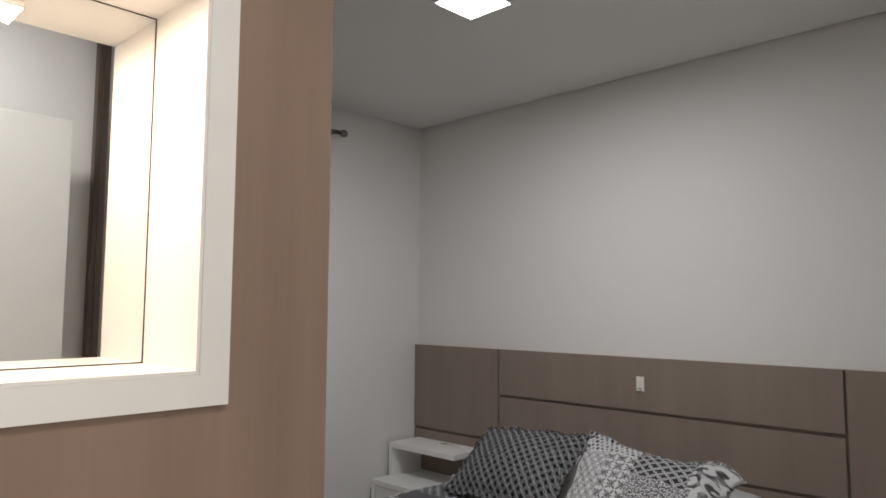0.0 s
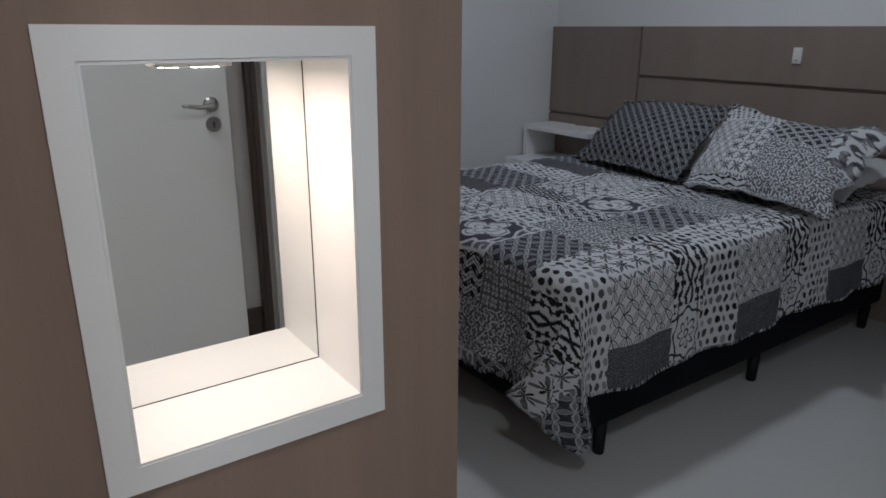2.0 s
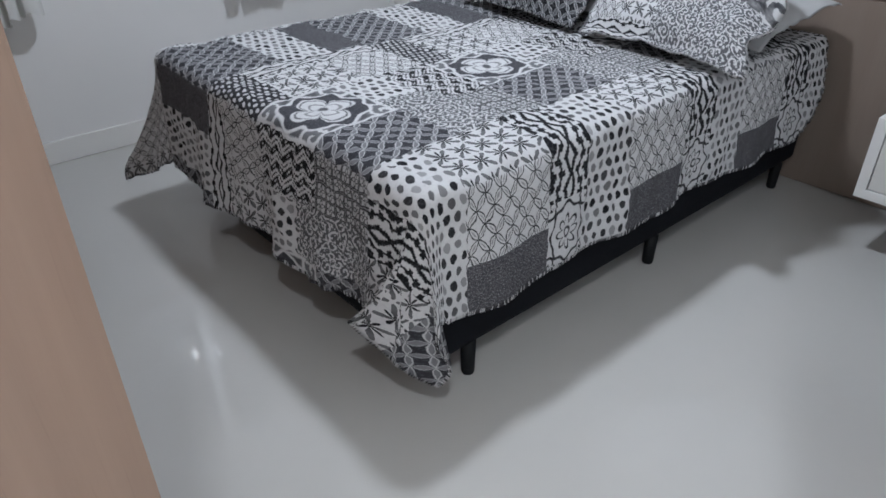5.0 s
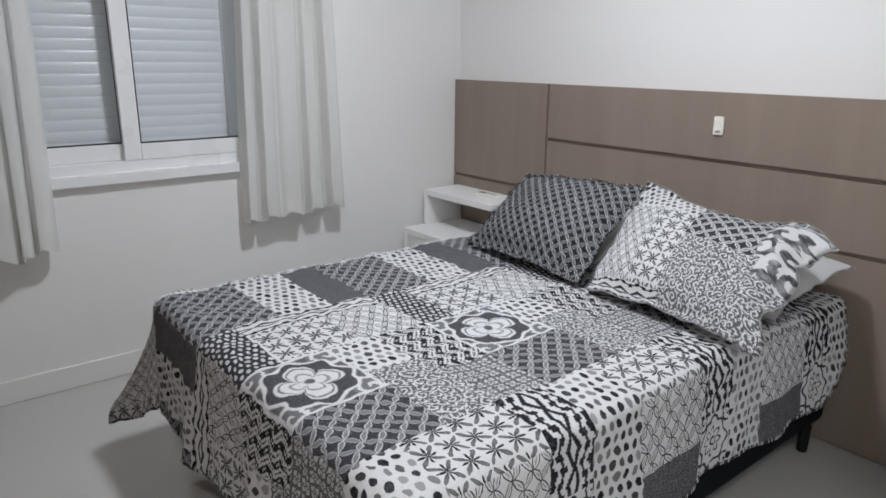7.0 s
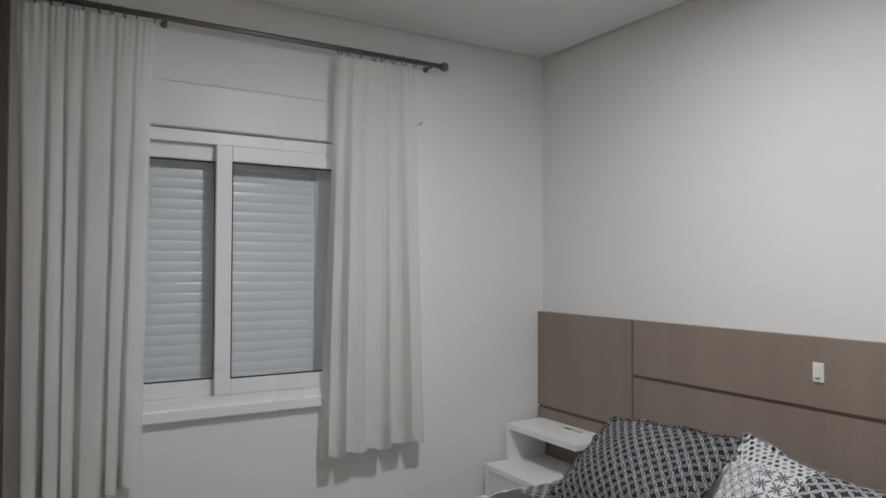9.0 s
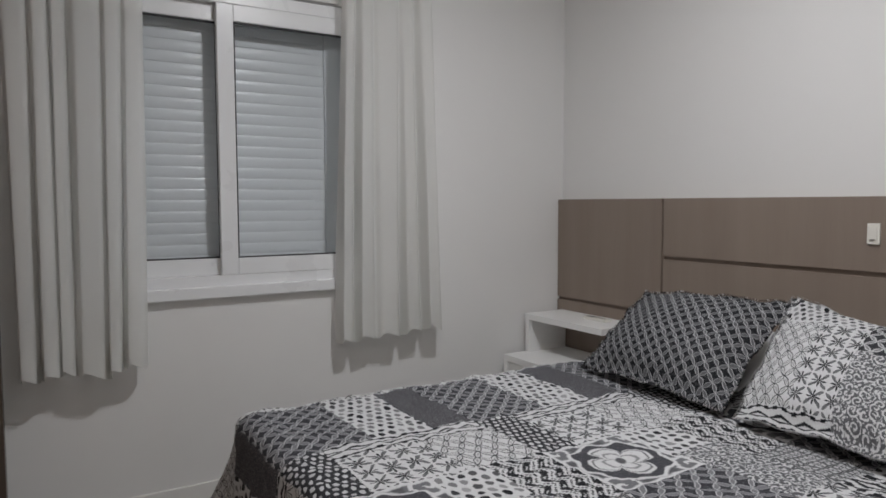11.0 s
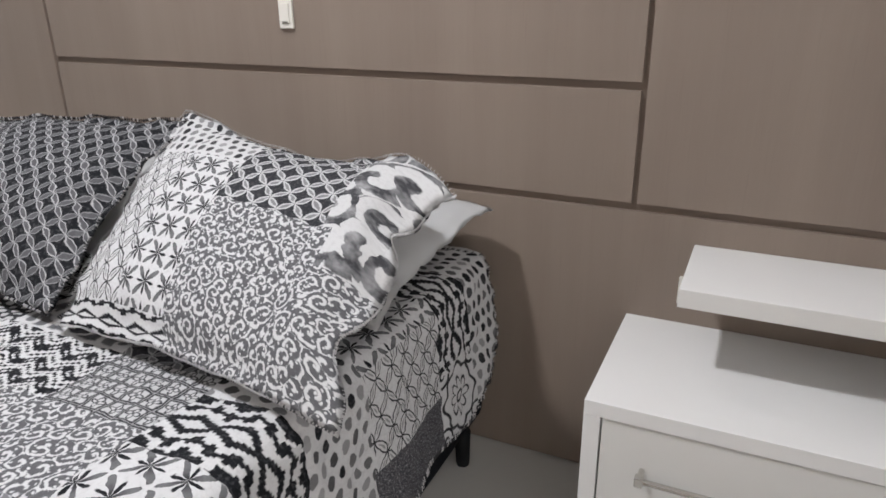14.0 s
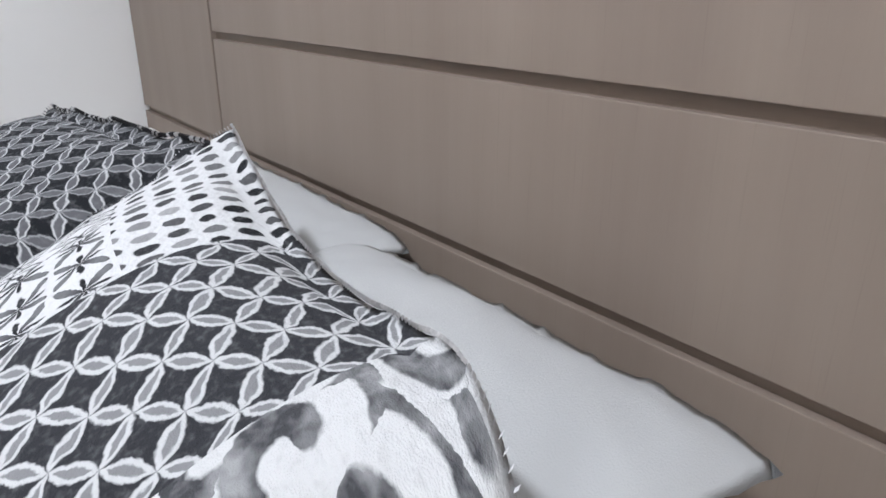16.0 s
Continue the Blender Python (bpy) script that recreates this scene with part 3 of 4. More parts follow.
def curtain(top_x, low_x, folds, seed, bottom, label):
    """A gathered panel that hangs from top_x on the rod and spreads to low_x at its hem."""
    rnd = random.Random(seed)
    top = 2.495
    c = thing("curtain", ((low_x[0] + low_x[1]) / 2, 3.115, bottom), label, "curtain", "curtains at the window")
    n, rows = folds * 14, 36
    ph = [rnd.uniform(0, 6.28) for _ in range(4)]
    width = [rnd.uniform(0.7, 1.5) for _ in range(folds)]
    lean = [rnd.uniform(-0.02, 0.02) for _ in range(folds + 1)]
    drop = [rnd.uniform(-0.012, 0.012) for _ in range(folds + 1)]
    tot = sum(width)

    def fold_phase(s):
        acc, k = 0.0, s * tot
        for i, w in enumerate(width):
            if k <= acc + w or i == folds - 1:
                return i + (k - acc) / w
            acc += w

    def point(s, f, lift):
        k = fold_phase(s)
        i, g = min(int(k), folds - 1), k - min(int(k), folds - 1)
        p = 2 * math.pi * k
        ease = f ** 0.8
        x0, x1 = top_x[0] + (low_x[0] - top_x[0]) * ease, top_x[1] + (low_x[1] - top_x[1]) * ease
        amp = 0.009 + 0.035 * min(1, f * 1.25)
        x = x0 + (x1 - x0) * s + 0.014 * math.cos(p) * min(1, f * 1.6) + (lean[i] * (1 - g) + lean[i + 1] * g) * f
        y = 3.084 + lift + amp * pleat(p, ph[1]) * (0.75 + 0.35 * math.sin(ph[1] + 9 * s + 2 * f)) + 0.010 * f * math.sin(ph[2] + 3 * f)
        gather = 0.006 * math.sin(6.28 * 3 * k) * max(0, 1 - f * 7)
        z = top + (bottom - top) * f
        if f > 0.93:
            z += (f - 0.93) / 0.07 * (0.006 * math.sin(ph[3] + 11 * s) - 0.014 * math.cos(p) + drop[i] * (1 - g) + drop[i + 1] * g)
        return x, min(y + gather, 3.181 + lift), z - (0.012 * abs(math.sin(3.14 * k)) if f == 0 else 0)

    def sheet(rows_, lift):
        bm = bmesh.new()
        grid = [[bm.verts.new(point(i / n, j / rows, lift)) for i in range(n + 1)] for j in rows_]
        for a, b in zip(grid, grid[1:]):
            for i in range(n):
                bm.faces.new((a[i], a[i + 1], b[i + 1], b[i]))
        return bm

    add("cloth", sheet(range(rows + 1), 0.0), CURTAIN, c, smooth=True)
    add("hem", sheet(range(rows - 2, rows + 1), -0.0015), CURTAIN, c, smooth=True)
    add("heading", sheet(range(2), -0.0015), CURTAIN, c, smooth=True)
    return c


curtain((0.424, 0.895), (0.425, 0.855), 6, 3, 0.625, "gathered white voile curtain panel beside the wardrobe")
curtain((1.690, 2.100), (1.630, 2.165), 5, 8, 0.648, "gathered white voile curtain panel nearer the bed")


def curtain_rod():
    r = thing("curtain_rod", (1.36, 3.12, 2.525), "dark nickel curtain rod with rings and end knobs", "curtain rod")
    add("rod", tube([(0.44, 3.12, 2.528), (2.28, 3.12, 2.53)], 0.0125, 14), ROD, r, smooth=True)
    add("finial", tube([(2.267, 3.12, 2.53), (2.274, 3.12, 2.53), (2.287, 3.12, 2.53), (2.302, 3.12, 2.53), (2.308, 3.12, 2.53)],
                       [0.0135, 0.02, 0.023, 0.02, 0.010], 16), ROD, r, smooth=True)
    for x in (0.95, 2.22):
        bm = tube([(x, 3.12, 2.522), (x, 3.16, 2.524), (x, NORTH - 0.001, 2.524)], 0.006, 8)
        tube([(x, NORTH - 0.006, 2.524), (x, NORTH - 0.001, 2.524)], 0.015, 12, bm)
        add("bracket", bm, ROD, r, smooth=True)
    rnd = random.Random(4)
    for x0, x1, n in ((0.48, 0.90, 9), (1.705, 2.11, 8)):
        for i in range(n):
            x = x0 + (x1 - x0) * i / (n - 1) + rnd.uniform(-0.012, 0.012)
            lean = rnd.uniform(-0.010, 0.010)
            pts = [(x + lean * math.cos(a), 3.12 + 0.021 * math.sin(a), 2.521 + 0.021 * math.cos(a)) for a in [2 * math.pi * k / 14 for k in range(15)]]
            add("ring", tube(pts, 0.0028, 6, caps=False), ROD, r, smooth=True)
    return r


curtain_rod()
HOOK_X, HOOK_Z = 2.182, 2.236
hook = thing("wall_hook", (HOOK_X, NORTH, HOOK_Z), "small pale curtain hook on the window wall", "hook")
add("plate", tube([(HOOK_X, NORTH - 0.006, HOOK_Z), (HOOK_X, NORTH - 0.0005, HOOK_Z)], 0.011, 12), PLASTIC, hook)
add("peg", tube([(HOOK_X, NORTH - 0.004, HOOK_Z), (HOOK_X, NORTH - 0.03, HOOK_Z - 0.003), (HOOK_X, NORTH - 0.034, HOOK_Z + 0.008)], 0.004, 8), CHROME, hook, smooth=True)


# ---- headboard wall panelling ----
HX = 2.960


def headboard():
    h = thing("headboard", (2.98, 1.6, 0), "taupe wood-print panelled headboard along the wall", "headboard")
    y0, y1 = BY + 0.004, NORTH - 0.006
    add("backing", box(HX + 0.014, EAST - 0.001, y0, y1, 0.005, 1.245), TAUPE_SHADED, h, "taupe groove backing, darkened for the shade in the grooves")
    g, gv = 0.018, 0.012
    ya, yb = 0.674, 2.482
    zl, zm, zt = 0.722, 0.985, 1.253
    b = 0.0015
    add("base_panel", box(HX, HX + 0.014, y0, y1, 0.003, zl - g / 2, b), TAUPE, h)
    add("panel", box(HX, HX + 0.014, yb + gv / 2, y1, zl + g / 2, zt, b), TAUPE, h)
    add("panel", box(HX, HX + 0.014, ya + gv / 2, yb - gv / 2, zm + g / 2, zt, b), TAUPE, h)
    add("panel", box(HX, HX + 0.014, ya + gv / 2, yb - gv / 2, zl + g / 2, zm - g / 2, b), TAUPE, h)
    add("panel", box(HX, HX + 0.014, y0, ya - gv / 2, zl + g / 2, zt, b), TAUPE, h)
    add("cap", box(HX + 0.0142, EAST - 0.001, y0, y1, 1.2455, zt - 0.001), TAUPE, h)
    return h


headboard()


def light_switch(y, z):
    s = thing("light_switch", (HX, y, z), "small ivory light switch on the headboard", "switch")
    add("plate", box(HX - 0.009, HX - 0.0005, y - 0.021, y + 0.021, z - 0.036, z + 0.036, 0.003), PLASTIC, s)
    add("rocker", box(HX - 0.013, HX - 0.0085, y - 0.0125, y + 0.0125, z - 0.023, z + 0.024, 0.002), PLASTIC, s)
    add("slot", box(HX - 0.0136, HX - 0.0126, y - 0.008, y + 0.008, z - 0.0228, z - 0.018), STEEL, s)
    return s


light_switch(1.573, 1.125)


def wall_socket(y, z):
    s = thing("wall_socket", (HX, y, z), "small white wall socket on the headboard beside the shelf", "socket")
    add("plate", box(HX - 0.008, HX - 0.0005, y - 0.022, y + 0.022, z - 0.033, z + 0.033, 0.003), PLASTIC, s)
    add("insert", box(HX - 0.010, HX - 0.0079, y - 0.014, y + 0.014, z - 0.018, z + 0.018, 0.002), PLASTIC, s)
    for k in (-0.008, 0.0, 0.008):
        add("hole", tube([(HX - 0.0104, y + k, z), (HX - 0.0100, y + k, z)], 0.0025, 8), RUBBER, s)
    return s


wall_socket(0.538, 0.544)


# ---- nightstands ----
def nightstand(y0, y1, side, label):
    """A wall-hung drawer box; side is the end that faces the room."""
    n = thing("nightstand", (HX, (y0 + y1) / 2, 0.20), label, "nightstand", "nightstands beside the bed")
    xf, xb, z0, z1 = 2.564, HX - 0.001, 0.195, 0.463
    th = 0.032
    bm = box(xf, xb, y0, y1, z1 - th, z1, 0.0015)
    add("top", bm, MDF_WHITE, n)
    add("bottom", box(xf, xb, y0, y1, z0, z0 + th, 0.0015), MDF_WHITE, n)
    add("side_panel", box(xf, xb, y0, y0 + th, z0 + th, z1 - th, 0.001), MDF_WHITE, n)
    add("side_panel", box(xf, xb, y1 - th, y1, z0 + th, z1 - th, 0.001), MDF_WHITE, n)
    add("back", box(xb - 0.012, xb - 0.002, y0 + th, y1 - th, z0 + th, z1 - th), MDF_WHITE, n)
    d = add("drawer", box(xf + 0.004, xb - 0.03, y0 + th + 0.003, y1 - th - 0.003, z0 + th + 0.003, z1 - th - 0.003, 0.0015), WHITE, n)
    ya, yb = y0 + 0.11, y1 - 0.11
    zc = 0.335
    bm = tube([(xf - 0.028, ya, zc), (xf - 0.028, yb, zc)], 0.006, 12)
    for y in (ya + 0.006, yb - 0.006):
        tube([(xf - 0.028, y, zc), (xf + 0.004, y, zc)], 0.0055, 10, bm)
        box(xf - 0.036, xf - 0.020, y - 0.008, y + 0.008, zc - 0.010, zc + 0.010, 0.002, bm)
    add("handle", bm, CHROME, d, "satin chrome bar handle", smooth=False)
    return n


nightstand(0.105, 0.668, 1, "white wall-hung nightstand with a drawer, bare top")
nightstand(2.56, 3.150, -1, "white wall-hung nightstand between bed and window wall")

s = thing("wall_shelf", (HX, 0.33, 0.617), "thick white shelf above the nightstand", "shelf", "shelves over the nightstands")
bm = box(2.705, HX - 0.001, 0.085, 0.537, 0.617, 0.655, 0.0015)
add("board", bm, MDF_WHITE, s)
add("edge_band", box(2.7035, 2.705, 0.086, 0.536, 0.618, 0.654, 0.0004), WHITE, s)
s = thing("wall_shelf", (HX, 2.85, 0.49), "white shelf with one upright end beside the window wall", "shelf", "shelves over the nightstands")
add("board", box(2.705, HX - 0.001, 2.60, 3.155, 0.631, 0.661, 0.0015), MDF_WHITE, s)
add("upright", box(2.706, HX - 0.001, 3.125, 3.154, 0.463, 0.631, 0.001), MDF_WHITE, s)

r = thing("remote_control", (2.86, 2.79, 0.661), "pale grey remote control lying on the shelf", "remote control")
add("body", box(2.835, 2.88, 2.71, 2.86, 0.6615, 0.676, 0.004), PLASTIC, r)
bm = box(2.845, 2.870, 2.80, 2.85, 0.676, 0.6768)
add("screen", bm, ROD, r)
for i in range(3):
    add("button", box(2.852, 2.863, 2.73 + 0.02 * i, 2.742 + 0.02 * i, 0.676, 0.678, 0.0004), STEEL, r)


# ---- bed ----
BX0, BX1, BY0, BY1, BTOP = 1.015, 2.945, 0.995, 2.385, 0.613
bed = thing("bed", (1.98, 1.69, 0), "black fabric box-spring bed base on short legs", "bed")
add("base", box(BX0 + 0.03, BX1, BY0 + 0.025, BY1 - 0.025, 0.102, 0.36, 0.018), BLACK, bed)
for x in (1.19, 2.0, 2.835):
    for y in (1.035, 1.69, 2.33):
        add("leg", tube([(x, y, 0.0), (x, y, 0.006), (x, y, 0.105)], [0.016, 0.018, 0.021], 14), BLACK_LEG, bed, smooth=True)
mattress = tagged(part("mattress", box(BX0 + 0.02, BX1, BY0 + 0.02, BY1 - 0.02, 0.362, 0.585, 0.05), LINEN, smooth=True),
                  "grey mattress on the bed base under the quilt", "mattress")

PERIOD = 0.588
# patches of one repeat: x from, x to, y from, y to, print
PATCHES = [
    (0.985, 1.255, 1.155, 1.375, "leaf_dark"), (0.985, 1.250, 1.375, 1.660, "medallion"), (0.985, 1.110, 1.660, 1.950, "dots_white"),
    (1.110, 1.350, 1.660, 1.880, "star"), (1.350, 1.573, 1.660, 1.880, "leaf_light"), (1.110, 1.573, 1.880, 1.965, "ikat_across"),
    (0.985, 1.255, 1.950, 2.345, "leaf_dark"), (1.255, 1.435, 1.965, 2.345, "dots"), (1.435, 1.573, 1.965, 2.345, "solid"),
    (1.255, 1.420, 1.155, 1.470, "scroll"), (1.250, 1.400, 1.470, 1.660, "dots"), (1.420, 1.573, 1.155, 1.375, "tile"), (1.400, 1.573, 1.375, 1.660, "ikat_small"),
    (1.120, 1.390, 0.970, 1.155, "star"), (1.120, 1.390, 0.775, 0.970, "leaf_light"), (1.120, 1.390, 0.000, 0.775, "solid"),
    (1.390, 1.535, 0.830, 1.155, "ikat"), (1.390, 1.535, 0.650, 0.830, "small_medallion"), (1.390, 1.535, 0.000, 0.650, "leaf_dark"),
    (0.947, 1.120, 0.000, 1.155, "dots"),
    (0.985, 1.250, 2.345, 3.200, "star"), (1.250, 1.573, 2.345, 3.200, "leaf_light"),
]


def patch_at(u, v):
    """The print at a place of the cloth, and its patch; the flap of the foot corner has its own patches."""
    if u < 0.80 and v < 0.99:
        return ("star" if v > 0.79 else "leaf_dark"), (0, 0), (0.5, 0.80, 0.6, 0.99)
    k = math.floor((u - 0.95) / PERIOD)
    for shift in (k, k + 1, k - 1):
        uu = u - shift * PERIOD
        for x0, x1, y0, y1, name in PATCHES:
            if x0 <= uu < x1 and y0 <= v < y1:
                return name, (2 * (uu - x0) / (x1 - x0) - 1, 2 * (v - y0) / (y1 - y0) - 1), (x0 + shift * PERIOD, x1 + shift * PERIOD, y0, y1)
    return "leaf_light", (0, 0), (u - 0.1, u + 0.1, v - 0.1, v + 0.1)


def lines(lo, hi_, cuts, step):
    """Grid lines from lo to hi_, through every cut, about a step apart."""
    marks = sorted({round(c, 4) for c in cuts if lo + 0.002 < c < hi_ - 0.002} | {lo, hi_})
    out = []
    for a, b in zip(marks, marks[1:]):
        n = max(1, round((b - a) / step))
        out += [a + (b - a) * i / n for i in range(n)]
    return out + [hi_]


def cloth_mesh(name, us, vs, place, patch, keep, mats):
    """A printed cloth as a mesh: place(u, v) gives the point, patch(u, v) the print; faces outside keep are left out."""
    me = bpy.data.meshes.new(name)
    pts = [place(u, v) for u in us for v in vs]
    nv = len(vs)
    faces, mi, cuv, puv = [], [], [], []
    for i in range(len(us) - 1):
        for j in range(nv - 1):
            uc, vc = (us[i] + us[i + 1]) / 2, (vs[j] + vs[j + 1]) / 2
            if not keep(uc, vc):
                continue
            kind, _, (x0, x1, y0, y1) = patch(uc, vc)
            faces.append((i * nv + j, (i + 1) * nv + j, (i + 1) * nv + j + 1, i * nv + j + 1))
            mi.append(PRINT_NAMES.index(kind))
            for a, b in ((i, j), (i + 1, j), (i + 1, j + 1), (i, j + 1)):
                cuv += [us[a], vs[b]]
                puv += [2 * (us[a] - x0) / (x1 - x0) - 1, 2 * (vs[b] - y0) / (y1 - y0) - 1]
    me.from_pydata(pts, [], faces)
    for m in mats:
        me.materials.append(m)
    me.polygons.foreach_set("material_index", mi)
    me.polygons.foreach_set("use_smooth", [True] * len(faces))
    for layer, data in (("cloth", cuv), ("patch", puv)):
        me.uv_layers.new(name=layer).data.foreach_set("uv", data)
    bm = bmesh.new()
    bm.from_mesh(me)
    bmesh.ops.delete(bm, geom=[v for v in bm.verts if not v.link_faces], context="VERTS")
    bm.to_mesh(me)
    bm.free()
    me.update()
    return me


def soft_noise(x, y, s):
    return noise.noise(Vector((x * s, y * s, 3.7)))


OVER_S, OVER_F, OVER_N = 0.375, 0.43, 0.36
RAD = 0.05


def bend(d):
    """How far out and down cloth goes, d metres past the rounded edge."""
    arc = RAD * math.pi / 2
    if d <= 0:
        return 0.0, 0.0
    if d < arc:
        a = d / RAD
        return RAD * math.sin(a), RAD * (1 - math.cos(a))
    return RAD, RAD + d - arc


# how the spare cloth of a corner is laid: angle round the corner, then shift along x and towards the bed's middle line
NEAR_FOLD = ((0, 0, 0), (0.5, 0.0, -0.03), (0.785, 0.10, -0.07), (1.0, -0.08, 0.12), (1.2, -0.20, 0.42), (1.38, -0.06, 0.22), (1.571, 0, 0))
FAR_FOLD = ((0, 0, 0), (0.4, -0.05, -0.10), (0.785, -0.32, -0.25), (1.2, -0.15, -0.02), (1.571, 0, 0))


def fold(th, knots):
    for (t0, a0, b0), (t1, a1, b1) in zip(knots, knots[1:]):
        if th <= t1:
            k = (th - t0) / (t1 - t0)
            k = k * k * (3 - 2 * k)
            return a0 + (a1 - a0) * k, b0 + (b1 - b0) * k
    return 0.0, 0.0


def quilt_point(u, v):
    x0, y0, y1 = BX0 + RAD - 0.02, BY0 + RAD - 0.02, BY1 - RAD + 0.02
    du = max(0.0, x0 - u)
    dv = max(0.0, y0 - v)
    sign, ye = -1, y0
    if v > y1:
        dv, sign, ye = v - y1, 1, y1
    pucker = 0.0065 * noise.noise(Vector((u * 31, v * 31, 3.0))) + 0.004 * noise.noise(Vector((u * 13, v * 13, 7.0)))
    top = BTOP + pucker + 0.012 * soft_noise(u, v, 2.2) + 0.006 * soft_noise(u, v, 8) - 0.018 * max(0.0, (u - 2.2))
    if du > 0 and dv > 0:
        r, th = math.hypot(du, dv), math.atan2(du, dv)
        out, down = bend(r)
        flare = max(0.0, down - RAD)
        ox, oy = fold(th, NEAR_FOLD if sign < 0 else FAR_FOLD)
        grow = flare * (0.35 + 0.65 * min(1, flare / 0.4))
        z = top - min(down, RAD) - flare * math.sqrt(max(0.1, 1 - ox * ox - oy * oy)) * 0.95
        x = x0 - out * math.sin(th) + ox * grow
        y = ye + sign * out * math.cos(th) - sign * oy * grow
        return (x - 0.03 * flare * math.sin(th), y + sign * 0.05 * flare * math.cos(th), max(z, 0.014))
    if du > 0:
        out, down = bend(du)
        h = max(0.0, down - RAD) / 0.35
        wave = 0.020 * h * math.sin(13 * v + 1.0) + 0.012 * h * math.sin(29 * v)
        return (x0 - out - 0.10 * RAD * h - 0.02 * h - wave + 1.3 * pucker, v, top - down)
    if dv > 0:
        out, down = bend(dv)
        h = max(0.0, down - RAD) / 0.33
        wave = 0.014 * h * math.sin(11 * u + 0.5) + 0.008 * h * math.sin(27 * u)
        belly = 0.05 * h * math.exp(-((u - 2.78) / 0.14) ** 2)
        return (u, ye + sign * (out + 0.02 * h + wave + belly + 1.3 * pucker), top - down)
    return (u, v, top)


def quilt_keep(u, v):
    ve = BY0 + RAD - 0.02
    if u > 2.86:
        return False
    d = max(0.0, ve - v, v - (BY1 - RAD + 0.02))
    if u > 2.56:
        k = (u - 2.56) / 0.30
        if d > 0.345 * math.sqrt(max(0, 1 - k * k)) + 0.06:
            return False
    return True


cuts_u = [x + k * PERIOD for x0, x1, *_ in PATCHES for x in (x0, x1) for k in (-1, 0, 1, 2, 3)]
cuts_v = [y for p in PATCHES for y in p[2:4]]
us = lines(BX0 + RAD - 0.02 - OVER_F, 2.90, cuts_u, 0.014)
vs = lines(BY0 + RAD - 0.02 - OVER_S, BY1 - RAD + 0.02 + OVER_N, cuts_v, 0.014)
quilt = thing("quilt", (1.98, 1.69, BTOP), "black and white patchwork print quilt draped over the bed", "quilt")
cover = new("cover", cloth_mesh("cover", us, vs, quilt_point, patch_at, quilt_keep, list(PRINTS.values())))
cover.modifiers.new("thickness", "SOLIDIFY").thickness = 0.006
cover.modifiers["thickness"].offset = -1
cover.parent, cover.matrix_parent_inverse = quilt, Matrix.Translation(quilt.location).inverted()


def edging(me, long=0.8):
    """Whip stitches over the open edge of a cloth mesh, about one each half centimetre."""
    src = bmesh.new()
    src.from_mesh(me)
    bm = bmesh.new()
    for e in src.edges:
        if len(e.link_faces) != 1:
            continue
        a, b = e.verts[0].co, e.verts[1].co
        inward = (e.link_faces[0].calc_center_median() - (a + b) / 2).normalized()
        n = e.link_faces[0].normal
        along = (b - a).normalized()
        for k in (0.17, 0.5, 0.83):
            c = a.lerp(b, k)
            p = [c + inward * i + along * (j + i * 0.25) + n * h for i in (-0.003 * long, 0.009 * long) for j in (-0.0009 * long, 0.0009 * long) for h in (-0.0045 * long - 0.003, 0.0025 * long)]
            q = [bm.verts.new(v) for v in p]
            for f in ((0, 1, 3, 2), (4, 6, 7, 5), (0, 4, 5, 1), (2, 3, 7, 6), (0, 2, 6, 4), (1, 5, 7, 3)):
                bm.faces.new([q[i] for i in f])
    src.free()
    return bm


tagged(add("edging", edging(cover.data), THREAD, quilt, "black and white whip-stitched edge"), kind="stuff")


# ---- pillows ----
sham_edging = {}


